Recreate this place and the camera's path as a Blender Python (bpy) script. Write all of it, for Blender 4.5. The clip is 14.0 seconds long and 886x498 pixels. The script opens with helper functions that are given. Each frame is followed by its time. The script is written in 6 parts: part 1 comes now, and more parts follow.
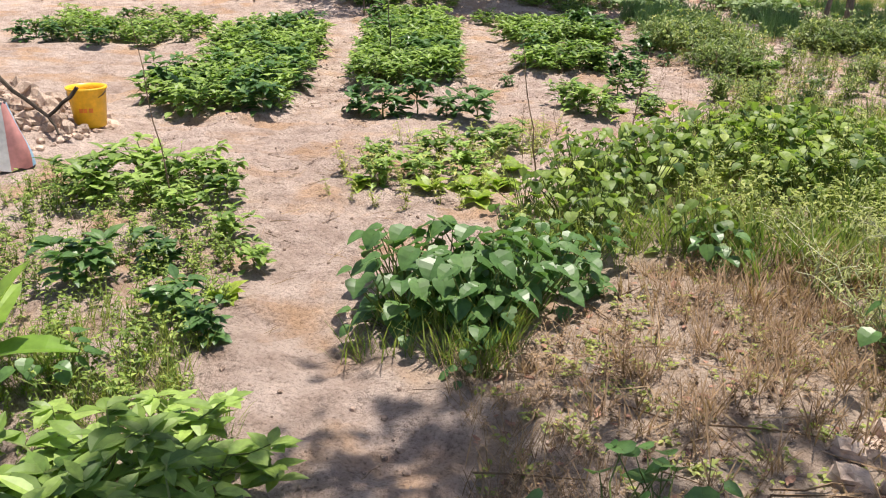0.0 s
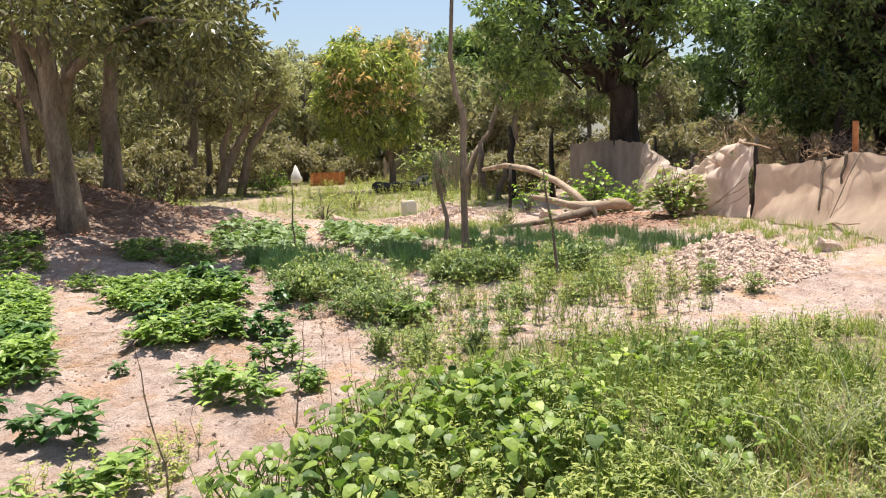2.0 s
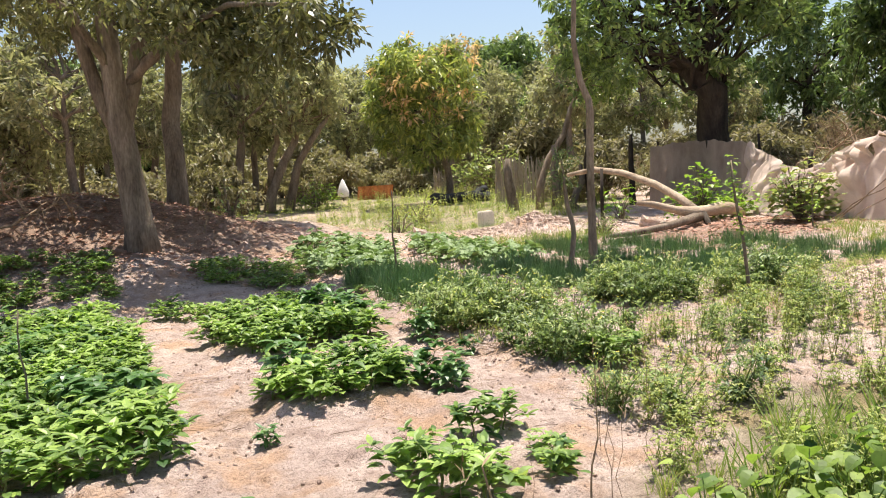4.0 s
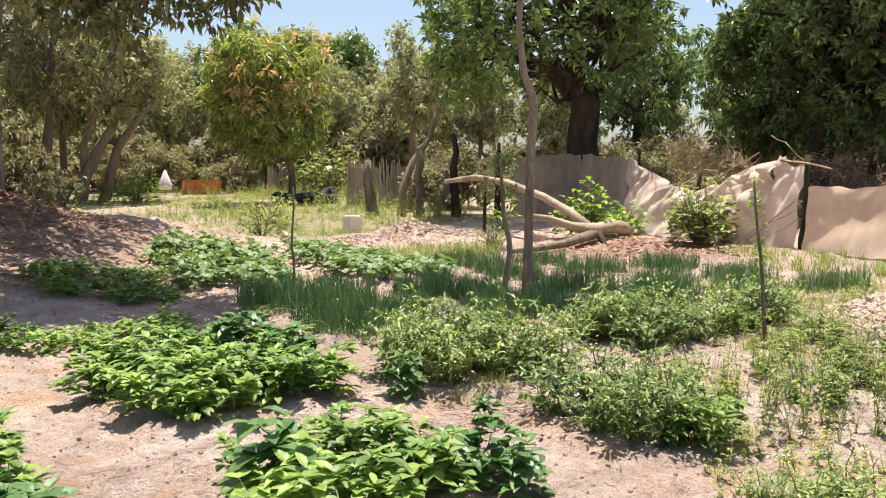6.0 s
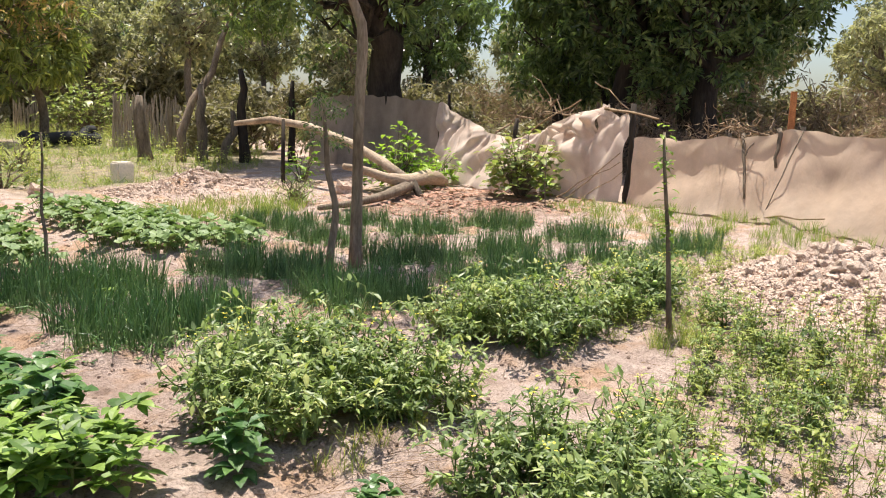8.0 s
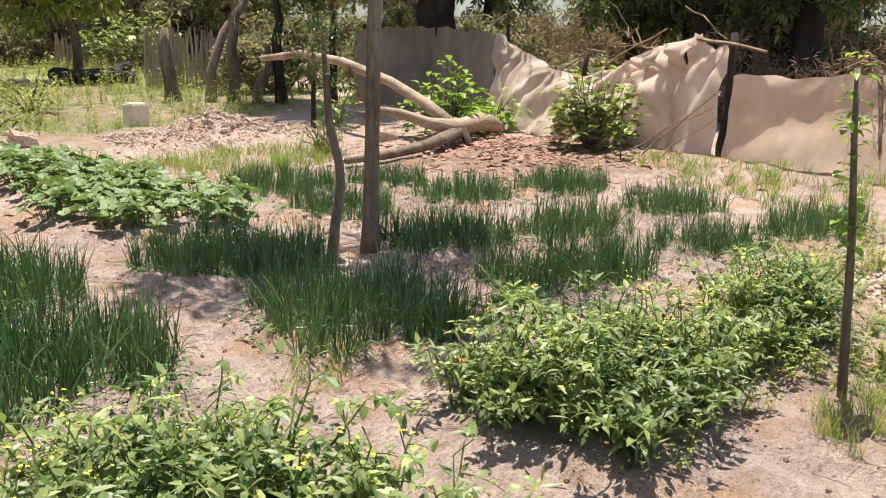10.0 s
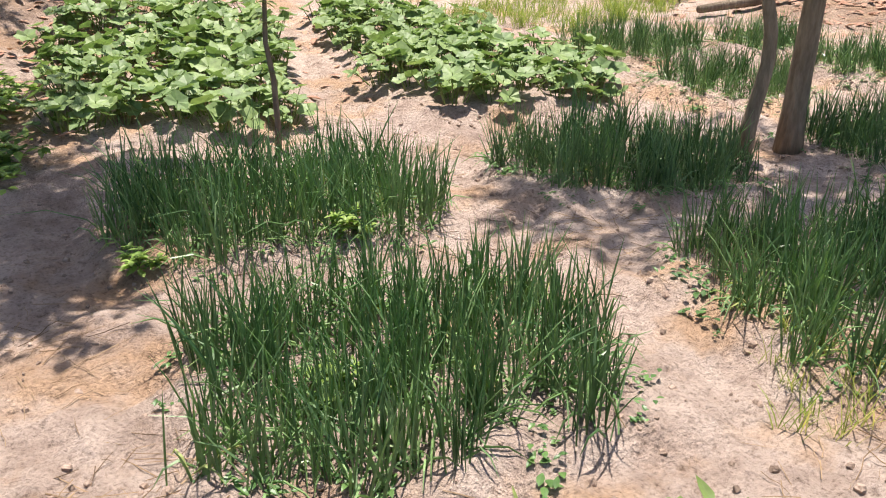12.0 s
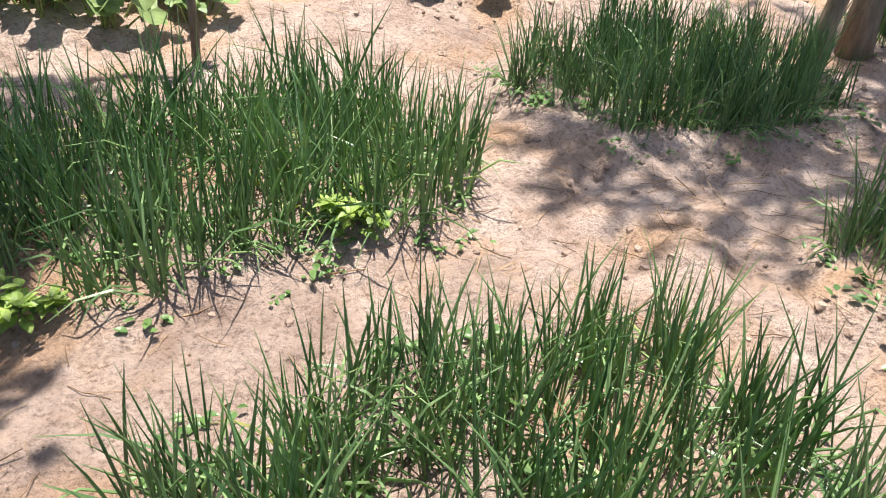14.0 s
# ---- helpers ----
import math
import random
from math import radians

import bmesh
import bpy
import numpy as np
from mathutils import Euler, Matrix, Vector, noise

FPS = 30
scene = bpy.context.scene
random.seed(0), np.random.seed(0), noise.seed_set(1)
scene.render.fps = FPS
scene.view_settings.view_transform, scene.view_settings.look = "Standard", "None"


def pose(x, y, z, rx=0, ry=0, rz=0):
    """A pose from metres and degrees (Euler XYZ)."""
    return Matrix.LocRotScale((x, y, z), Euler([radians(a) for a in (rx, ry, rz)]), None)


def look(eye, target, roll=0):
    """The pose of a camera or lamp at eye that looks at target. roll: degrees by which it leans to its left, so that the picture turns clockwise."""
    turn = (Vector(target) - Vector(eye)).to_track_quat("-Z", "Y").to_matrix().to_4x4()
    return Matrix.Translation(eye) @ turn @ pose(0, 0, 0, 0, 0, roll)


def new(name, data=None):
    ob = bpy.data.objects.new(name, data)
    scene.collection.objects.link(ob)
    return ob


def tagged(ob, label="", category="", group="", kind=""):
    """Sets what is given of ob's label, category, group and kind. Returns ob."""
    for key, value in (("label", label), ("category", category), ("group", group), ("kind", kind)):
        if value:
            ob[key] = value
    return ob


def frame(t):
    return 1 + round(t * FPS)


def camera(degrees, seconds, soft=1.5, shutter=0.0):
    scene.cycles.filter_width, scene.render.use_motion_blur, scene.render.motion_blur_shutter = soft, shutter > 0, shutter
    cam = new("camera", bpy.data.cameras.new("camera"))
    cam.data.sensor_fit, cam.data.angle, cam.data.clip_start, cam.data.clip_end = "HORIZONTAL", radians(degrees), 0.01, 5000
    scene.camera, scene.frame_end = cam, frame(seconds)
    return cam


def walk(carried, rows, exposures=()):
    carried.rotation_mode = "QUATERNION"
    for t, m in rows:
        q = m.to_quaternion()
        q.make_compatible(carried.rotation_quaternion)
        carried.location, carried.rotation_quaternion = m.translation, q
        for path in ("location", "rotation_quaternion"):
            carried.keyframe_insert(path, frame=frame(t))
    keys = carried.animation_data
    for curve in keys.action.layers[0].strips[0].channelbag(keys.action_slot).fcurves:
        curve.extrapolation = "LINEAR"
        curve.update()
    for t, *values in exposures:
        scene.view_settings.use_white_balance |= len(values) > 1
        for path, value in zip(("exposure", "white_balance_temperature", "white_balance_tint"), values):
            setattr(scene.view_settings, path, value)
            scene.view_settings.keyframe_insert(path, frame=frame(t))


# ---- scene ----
cam = camera(56.1, 14.0, 1.1)
PATH = [
    (0, (-0.078, 0.096, 1.553), (-0.088, 1.954, 0.812), 0.7),
    (0.5, (0.02, 0.436, 1.566), (0.434, 2.335, 1.095), -2.3),
    (1, (0.084, 0.766, 1.611), (0.673, 2.644, 1.255), -4.1),
    (1.5, (0.117, 1.204, 1.594), (0.845, 3.038, 1.27), -2.2),
    (2, (0.089, 1.708, 1.589), (0.942, 3.503, 1.366), -2.0),
    (2.5, (-0.009, 2.284, 1.593), (0.812, 4.098, 1.41), -2.7),
    (3, (-0.129, 2.772, 1.554), (0.683, 4.588, 1.349), -3.2),
    (3.2, (-0.189, 2.96, 1.534), (0.591, 4.791, 1.34), -3.5),
    (5.3, (-0.552, 5.46, 1.401), (0.438, 7.187, 1.208), 0.2),
    (5.5, (-0.589, 5.647, 1.406), (0.508, 7.302, 1.161), 0.9),
    (6, (-0.607, 6.266, 1.438), (0.581, 7.864, 1.249), 0.4),
    (6.5, (-0.61, 6.855, 1.418), (0.694, 8.357, 1.206), 0.8),
    (7, (-0.478, 7.231, 1.439), (0.99, 8.56, 1.158), 0.3),
    (7.5, (-0.126, 7.615, 1.514), (1.41, 8.861, 1.218), 0.7),
    (7.7, (0.031, 7.749, 1.493), (1.583, 8.973, 1.19), 1.5),
    (9.8, (1.934, 9.087, 1.437), (3.449, 10.329, 1.036), 1.3),
    (10, (2.072, 9.2, 1.428), (3.51, 10.51, 0.96), 1.6),
    (10.5, (2.326, 9.56, 1.39), (3.563, 11.014, 0.794), 2.3),
    (11, (2.386, 9.935, 1.425), (3.419, 11.513, 0.76), 2.0),
    (11.5, (2.428, 10.405, 1.391), (3.317, 12.017, 0.61), 0.4),
    (12, (2.385, 10.771, 1.379), (3.267, 12.359, 0.541), -0.5),
    (12.5, (2.392, 11.136, 1.333), (3.282, 12.705, 0.469), -1.9),
    (13, (2.513, 11.489, 1.31), (3.358, 12.994, 0.299), -2.9),
    (13.5, (2.567, 11.735, 1.222), (3.482, 13.057, 0.031), -0.1),
    (14, (2.578, 12.065, 1.28), (3.614, 13.321, 0.119), 3.3),
]
walk(cam, [(t, look(eye, target, roll)) for t, eye, target, roll in PATH], [(0, 0.54), (1.0, 0.72), (5.5, 0.9), (10.5, 0.7), (12.0, 0.9), (13.0, 1.08), (14.0, 1.12)])

# ---- world, sun, exposure ----
SUN_AZ, SUN_EL = 38.0, 78.0          # degrees from +y towards +x, and above the horizon
world = bpy.data.worlds.new("sky")
scene.world = world
world.use_nodes = True
wn = world.node_tree
sky = wn.nodes.new("ShaderNodeTexSky")
sky.sky_type = "NISHITA"
sky.sun_disc = False
sky.sun_elevation, sky.sun_rotation = radians(SUN_EL), radians(SUN_AZ)
sky.air_density, sky.dust_density = 1.0, 2.2
wn.nodes["Background"].inputs["Strength"].default_value = 0.096
wn.links.new(sky.outputs[0], wn.nodes["Background"].inputs["Color"])
sun_data = bpy.data.lights.new("sun", "SUN")
sun_data.energy, sun_data.angle, sun_data.color = 5.0, radians(0.55), (1.0, 0.935, 0.835)
sun = new("sun", sun_data)
sd = Vector((math.sin(radians(SUN_AZ)) * math.cos(radians(SUN_EL)), math.cos(radians(SUN_AZ)) * math.cos(radians(SUN_EL)), math.sin(radians(SUN_EL))))
sun.matrix_world = look(sd * 60, (0, 0, 0))

rng = np.random.default_rng(7)


# ---- materials ----
def node_mat(name):
    m = bpy.data.materials.new(name)
    m.use_nodes = True
    return m, m.node_tree.nodes, m.node_tree.links, m.node_tree.nodes["Principled BSDF"]


def ramp(nodes, links, source, stops):
    r = nodes.new("ShaderNodeValToRGB")
    while len(r.color_ramp.elements) < len(stops):
        r.color_ramp.elements.new(0.5)
    for e, (p, c) in zip(r.color_ramp.elements, stops):
        e.position, e.color = p, (*c, 1)
    links.new(source, r.inputs[0])
    return r


def noise_tex(nodes, links, vector, scale, detail=6, rough=0.55):
    n = nodes.new("ShaderNodeTexNoise")
    n.inputs["Scale"].default_value, n.inputs["Detail"].default_value, n.inputs["Roughness"].default_value = scale, detail, rough
    links.new(vector, n.inputs["Vector"])
    return n


def mixc(nodes, links, fac, a, b, mode="MIX"):
    n = nodes.new("ShaderNodeMix")
    n.data_type, n.blend_type = "RGBA", mode
    for key, v in ((0, fac), (6, a), (7, b)):
        if isinstance(v, bpy.types.NodeSocket):
            links.new(v, n.inputs[key])
        elif key == 0:
            n.inputs[0].default_value = v
        else:
            n.inputs[key].default_value = (*v, 1)
    return n.outputs[2]


def bump(nodes, links, p, height, strength, dist=0.02):
    b = nodes.new("ShaderNodeBump")
    b.inputs["Strength"].default_value, b.inputs["Distance"].default_value = strength, dist
    links.new(height, b.inputs["Height"])
    links.new(b.outputs[0], p.inputs["Normal"])


def leaf_mat(name, dark, light, rough=0.45, trans=0.35, yellow=None, share=0.06, grain=30):
    """Leaf: colour varies leaf by leaf and plant by plant, with blotches; part of the light goes through."""
    m, n, l, p = node_mat(name)
    geo, info, tc = n.new("ShaderNodeNewGeometry"), n.new("ShaderNodeObjectInfo"), n.new("ShaderNodeTexCoord")
    add = n.new("ShaderNodeMath")
    add.operation = "MULTIPLY_ADD"
    l.new(geo.outputs["Random Per Island"], add.inputs[0])
    add.inputs[1].default_value = 0.62
    mul = n.new("ShaderNodeMath")
    mul.operation = "MULTIPLY"
    l.new(info.outputs["Random"], mul.inputs[0])
    mul.inputs[1].default_value = 0.38
    l.new(mul.outputs[0], add.inputs[2])
    dark, light = (dark[0] * 1.17, dark[1], dark[2] * 1.1), (light[0] * 1.17, light[1], light[2] * 1.1)
    stops = [(0.0, dark), (0.75, light)]
    if yellow:
        stops = [(0.0, dark), (0.95 - share * 1.6, light), (1.0 - share * 0.7, yellow)]
    r = ramp(n, l, add.outputs[0], stops)
    nz = noise_tex(n, l, tc.outputs["Object"], grain, 3)
    spots = ramp(n, l, nz.outputs["Fac"], [(0.3, (0.72, 0.72, 0.72)), (0.7, (1.15, 1.15, 1.1))])
    col = mixc(n, l, 1.0, r.outputs[0], spots.outputs[0], "MULTIPLY")
    l.new(col, p.inputs["Base Color"])
    p.inputs["Roughness"].default_value = rough
    p.inputs["Specular IOR Level"].default_value = 0.42
    tr = n.new("ShaderNodeBsdfTranslucent")
    warm = mixc(n, l, 1.0, col, (1.12, 1.22, 0.72), "MULTIPLY")
    l.new(warm, tr.inputs["Color"])
    mx = n.new("ShaderNodeMixShader")
    mx.inputs[0].default_value = trans
    l.new(p.outputs[0], mx.inputs[1])
    l.new(tr.outputs[0], mx.inputs[2])
    l.new(mx.outputs[0], n["Material Output"].inputs["Surface"])
    return m


def rough_mat(name, stops, scale=8.0, rough=0.85, bump_scale=60.0, bump_amount=0.5, stretch=(1, 1, 1), dist=0.01):
    """Bark, wood, clay, dry stems: mottled at two scales, with relief."""
    m, n, l, p = node_mat(name)
    tc, mp = n.new("ShaderNodeTexCoord"), n.new("ShaderNodeMapping")
    mp.inputs["Scale"].default_value = stretch
    l.new(tc.outputs["Object"], mp.inputs[0])
    a = noise_tex(n, l, mp.outputs[0], scale, 8)
    b = noise_tex(n, l, mp.outputs[0], bump_scale, 6)
    info = n.new("ShaderNodeNewGeometry")
    r = ramp(n, l, a.outputs["Fac"], stops)
    fine = ramp(n, l, b.outputs["Fac"], [(0.25, (0.62, 0.6, 0.58)), (0.7, (1.15, 1.15, 1.15))])
    isl = ramp(n, l, info.outputs["Random Per Island"], [(0.0, (0.82, 0.8, 0.78)), (1.0, (1.12, 1.12, 1.12))])
    col = mixc(n, l, 1.0, r.outputs[0], fine.outputs[0], "MULTIPLY")
    col = mixc(n, l, 1.0, col, isl.outputs[0], "MULTIPLY")
    l.new(col, p.inputs["Base Color"])
    p.inputs["Roughness"].default_value = rough
    p.inputs["Specular IOR Level"].default_value = 0.25
    bump(n, l, p, b.outputs["Fac"], bump_amount, dist)
    return m


def soil_mat():
    m, n, l, p = node_mat("sandy_soil")
    tc = n.new("ShaderNodeTexCoord")
    o = tc.outputs["Object"]
    big, mid, fine = noise_tex(n, l, o, 0.55, 5), noise_tex(n, l, o, 5.0, 8, 0.6), noise_tex(n, l, o, 70.0, 6, 0.65)
    base = ramp(n, l, mid.outputs["Fac"], [(0.25, (0.29, 0.208, 0.17)), (0.42, (0.47, 0.357, 0.303)), (0.62, (0.60, 0.475, 0.415))])
    lump = noise_tex(n, l, o, 19.0, 7, 0.68)
    straw = noise_tex(n, l, o, 1.7, 7, 0.62)
    mask = ramp(n, l, straw.outputs["Fac"], [(0.50, (0, 0, 0)), (0.63, (0.72, 0.72, 0.72))])
    col = mixc(n, l, mask.outputs[0], base.outputs[0], (0.52, 0.325, 0.195))
    tone = ramp(n, l, big.outputs["Fac"], [(0.35, (0.84, 0.82, 0.81)), (0.62, (1.05, 1.05, 1.05))])
    col = mixc(n, l, 1.0, col, tone.outputs[0], "MULTIPLY")
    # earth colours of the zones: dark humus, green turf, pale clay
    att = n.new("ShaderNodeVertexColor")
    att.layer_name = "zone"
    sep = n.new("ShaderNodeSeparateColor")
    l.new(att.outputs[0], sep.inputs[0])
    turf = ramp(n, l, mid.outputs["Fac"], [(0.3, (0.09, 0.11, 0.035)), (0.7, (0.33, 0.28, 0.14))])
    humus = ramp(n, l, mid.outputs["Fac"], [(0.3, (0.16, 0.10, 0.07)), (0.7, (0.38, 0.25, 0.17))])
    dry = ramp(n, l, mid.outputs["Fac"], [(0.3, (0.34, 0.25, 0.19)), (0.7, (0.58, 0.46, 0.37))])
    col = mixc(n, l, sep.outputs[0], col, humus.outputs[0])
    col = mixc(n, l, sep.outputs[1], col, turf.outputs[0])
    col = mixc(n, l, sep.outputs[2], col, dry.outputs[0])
    grit = ramp(n, l, fine.outputs["Fac"], [(0.3, (0.5, 0.47, 0.45)), (0.47, (1, 1, 1)), (0.72, (1.16, 1.16, 1.16))])
    col = mixc(n, l, 1.0, col, grit.outputs[0], "MULTIPLY")
    crumb = ramp(n, l, lump.outputs["Fac"], [(0.3, (0.55, 0.52, 0.5)), (0.42, (0.95, 0.95, 0.95)), (0.65, (1.1, 1.1, 1.1))])
    col = mixc(n, l, 1.0, col, crumb.outputs[0], "MULTIPLY")
    l.new(col, p.inputs["Base Color"])
    p.inputs["Roughness"].default_value = 0.95
    p.inputs["Specular IOR Level"].default_value = 0.15
    sub = n.new("ShaderNodeMath")
    sub.operation = "MULTIPLY_ADD"
    l.new(lump.outputs["Fac"], sub.inputs[0])
    sub.inputs[1].default_value = 2.6
    l.new(fine.outputs["Fac"], sub.inputs[2])
    bump(n, l, p, sub.outputs[0], 0.9, 0.03)
    return m


def cloth_mat(name, a, b):
    m, n, l, p = node_mat(name)
    tc = n.new("ShaderNodeTexCoord")
    nz, fine = noise_tex(n, l, tc.outputs["Object"], 1.6, 8, 0.6), noise_tex(n, l, tc.outputs["Object"], 160, 3)
    r = ramp(n, l, nz.outputs["Fac"], [(0.3, a), (0.62, b)])
    weave = ramp(n, l, fine.outputs["Fac"], [(0.3, (0.8, 0.8, 0.8)), (0.7, (1.08, 1.08, 1.08))])
    col = mixc(n, l, 1.0, r.outputs[0], weave.outputs[0], "MULTIPLY")
    l.new(col, p.inputs["Base Color"])
    p.inputs["Roughness"].default_value = 0.9
    p.inputs["Specular IOR Level"].default_value = 0.1
    tr = n.new("ShaderNodeBsdfTranslucent")
    l.new(col, tr.inputs["Color"])
    mx = n.new("ShaderNodeMixShader")
    mx.inputs[0].default_value = 0.48
    l.new(p.outputs[0], mx.inputs[1])
    l.new(tr.outputs[0], mx.inputs[2])
    l.new(mx.outputs[0], n["Material Output"].inputs["Surface"])
    mp = n.new("ShaderNodeMapping")
    mp.inputs["Scale"].default_value = (1.0, 1.0, 0.35)
    l.new(tc.outputs["Object"], mp.inputs[0])
    wr = noise_tex(n, l, mp.outputs[0], 5.0, 4, 0.55)
    bump(n, l, p, wr.outputs["Fac"], 0.6, 0.04)
    return m


SOIL = soil_mat()
ONION = leaf_mat("onion_leaf", (0.05, 0.155, 0.055), (0.29, 0.48, 0.205), 0.33, 0.44, (0.5, 0.5, 0.2), 0.06, 12)
PEPPER = leaf_mat("pepper_leaf", (0.028, 0.10, 0.02), (0.25, 0.41, 0.085), 0.46, 0.38, (0.40, 0.54, 0.14), 0.2)
PEPPER_DARK = leaf_mat("eggplant_leaf", (0.04, 0.12, 0.035), (0.12, 0.25, 0.07), 0.38, 0.34)
TOMATO = leaf_mat("tomato_leaf", (0.025, 0.075, 0.024), (0.24, 0.36, 0.11), 0.44, 0.38, (0.52, 0.54, 0.2), 0.16)
SQUASH = leaf_mat("squash_leaf", (0.04, 0.12, 0.035), (0.23, 0.355, 0.13), 0.52, 0.26, None)
VINE = leaf_mat("vine_leaf", (0.025, 0.085, 0.016), (0.25, 0.39, 0.075), 0.48, 0.42, (0.44, 0.52, 0.13), 0.14)
LETTUCE = leaf_mat("lettuce_leaf", (0.14, 0.30, 0.03), (0.36, 0.52, 0.08), 0.4, 0.45)
WEED = leaf_mat("weed_leaf", (0.08, 0.165, 0.028), (0.40, 0.50, 0.13), 0.5, 0.44, (0.60, 0.56, 0.2), 0.12)
GRASS = leaf_mat("grass_blade", (0.07, 0.15, 0.022), (0.27, 0.36, 0.08), 0.5, 0.4, (0.52, 0.45, 0.18), 0.13)
DRY = leaf_mat("dry_grass", (0.14, 0.1, 0.055), (0.46, 0.365, 0.21), 0.7, 0.22, (0.22, 0.25, 0.07), 0.12)
SCRUB = leaf_mat("dry_scrub", (0.11, 0.085, 0.055), (0.34, 0.29, 0.2), 0.75, 0.2, (0.2, 0.23, 0.09), 0.2, 4)
LITTER = leaf_mat("dead_leaf", (0.15, 0.085, 0.055), (0.42, 0.27, 0.18), 0.8, 0.1)
MANGO = leaf_mat("mango_leaf", (0.014, 0.042, 0.014), (0.19, 0.30, 0.10), 0.28, 0.36, (0.40, 0.50, 0.16), 0.16, 6)
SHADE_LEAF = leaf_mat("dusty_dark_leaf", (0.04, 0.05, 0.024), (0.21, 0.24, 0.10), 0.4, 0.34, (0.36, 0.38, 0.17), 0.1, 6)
MANGO_YOUNG = leaf_mat("young_mango_leaf", (0.025, 0.065, 0.018), (0.27, 0.36, 0.1), 0.38, 0.44, (0.52, 0.52, 0.16), 0.12, 6)
WOODS = leaf_mat("woodland_leaf", (0.085, 0.115, 0.055), (0.40, 0.43, 0.245), 0.42, 0.42, (0.46, 0.46, 0.28), 0.14, 3)
UNDERWOOD = leaf_mat("underwood_leaf", (0.075, 0.08, 0.042), (0.31, 0.31, 0.17), 0.5, 0.36, (0.34, 0.33, 0.2), 0.14, 3)
FEATHER = leaf_mat("feathery_weed_leaf", (0.11, 0.18, 0.055), (0.42, 0.50, 0.18), 0.55, 0.42, (0.52, 0.52, 0.28), 0.1)
PALE_STEM = rough_mat("pale_green_stem", [(0.3, (0.36, 0.38, 0.22)), (0.7, (0.58, 0.57, 0.40))], 20, 0.6)
BROAD = leaf_mat("broad_leaf", (0.09, 0.17, 0.04), (0.30, 0.40, 0.12), 0.4, 0.38, (0.46, 0.42, 0.17), 0.1)
ORANGE_LEAF = leaf_mat("new_mango_leaf", (0.52, 0.37, 0.17), (0.70, 0.57, 0.30), 0.45, 0.4, None, 0, 6)
YOUNG = leaf_mat("sapling_leaf", (0.10, 0.25, 0.03), (0.30, 0.48, 0.06), 0.42, 0.45)
BANANA = leaf_mat("banana_leaf", (0.10, 0.27, 0.03), (0.27, 0.46, 0.07), 0.36, 0.45, None, 0, 14)
BARK = rough_mat("grey_bark", [(0.3, (0.11, 0.082, 0.06)), (0.7, (0.31, 0.25, 0.19))], 5, 0.9, 40, 0.8, (1, 1, 0.25), 0.02)
BARK_PALE = rough_mat("pale_bark", [(0.3, (0.20, 0.145, 0.10)), (0.7, (0.41, 0.32, 0.235))], 5, 0.9, 40, 0.8, (1, 1, 0.25), 0.02)
BARK_DARK = rough_mat("dark_bark", [(0.3, (0.024, 0.019, 0.016)), (0.7, (0.095, 0.075, 0.058))], 3, 0.92, 25, 0.8, (1, 1, 0.2), 0.03)
LOGWOOD = rough_mat("bleached_wood", [(0.3, (0.24, 0.175, 0.12)), (0.6, (0.48, 0.375, 0.275))], 4, 0.8, 40, 0.6, (0.4, 1, 1), 0.015)
STEM = rough_mat("green_stem", [(0.3, (0.11, 0.17, 0.04)), (0.7, (0.25, 0.29, 0.10))], 20, 0.6)
TWIG = rough_mat("dry_twig", [(0.3, (0.16, 0.10, 0.06)), (0.7, (0.42, 0.31, 0.20))], 12, 0.9)
CLAY = rough_mat("pale_clay", [(0.3, (0.49, 0.365, 0.295)), (0.7, (0.74, 0.59, 0.49))], 6, 0.95, 30, 0.6, (1, 1, 1), 0.03)
CLOD = rough_mat("soil_clod", [(0.3, (0.27, 0.195, 0.155)), (0.7, (0.44, 0.335, 0.28))], 14, 0.95, 60, 0.8)
# darker colour for the far fence panel: the tree's shade is put into it
CLOTH_SHADED = cloth_mat("shaded_cloth", (0.35, 0.28, 0.23), (0.53, 0.435, 0.365))
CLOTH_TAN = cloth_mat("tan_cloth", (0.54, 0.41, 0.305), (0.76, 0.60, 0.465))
CLOTH = cloth_mat("pale_cloth", (0.60, 0.48, 0.40), (0.85, 0.715, 0.62))
RUST = rough_mat("rusty_wood", [(0.3, (0.36, 0.13, 0.05)), (0.7, (0.62, 0.28, 0.12))], 6, 0.85)
REED = rough_mat("reed_mat", [(0.3, (0.32, 0.26, 0.2)), (0.7, (0.60, 0.50, 0.40))], 4, 0.9, 50, 0.6, (1, 1, 0.2))


def plain_mat(name, col, rough=0.5, vary=0.15, scale=25):
    m, n, l, p = node_mat(name)
    tc = n.new("ShaderNodeTexCoord")
    nz = noise_tex(n, l, tc.outputs["Object"], scale, 6)
    r = ramp(n, l, nz.outputs["Fac"], [(0.3, tuple(c * (1 - vary) for c in col)), (0.7, tuple(min(1, c * (1 + vary)) for c in col))])
    l.new(r.outputs[0], p.inputs["Base Color"])
    p.inputs["Roughness"].default_value = rough
    bump(n, l, p, nz.outputs["Fac"], 0.15, 0.004)
    return m


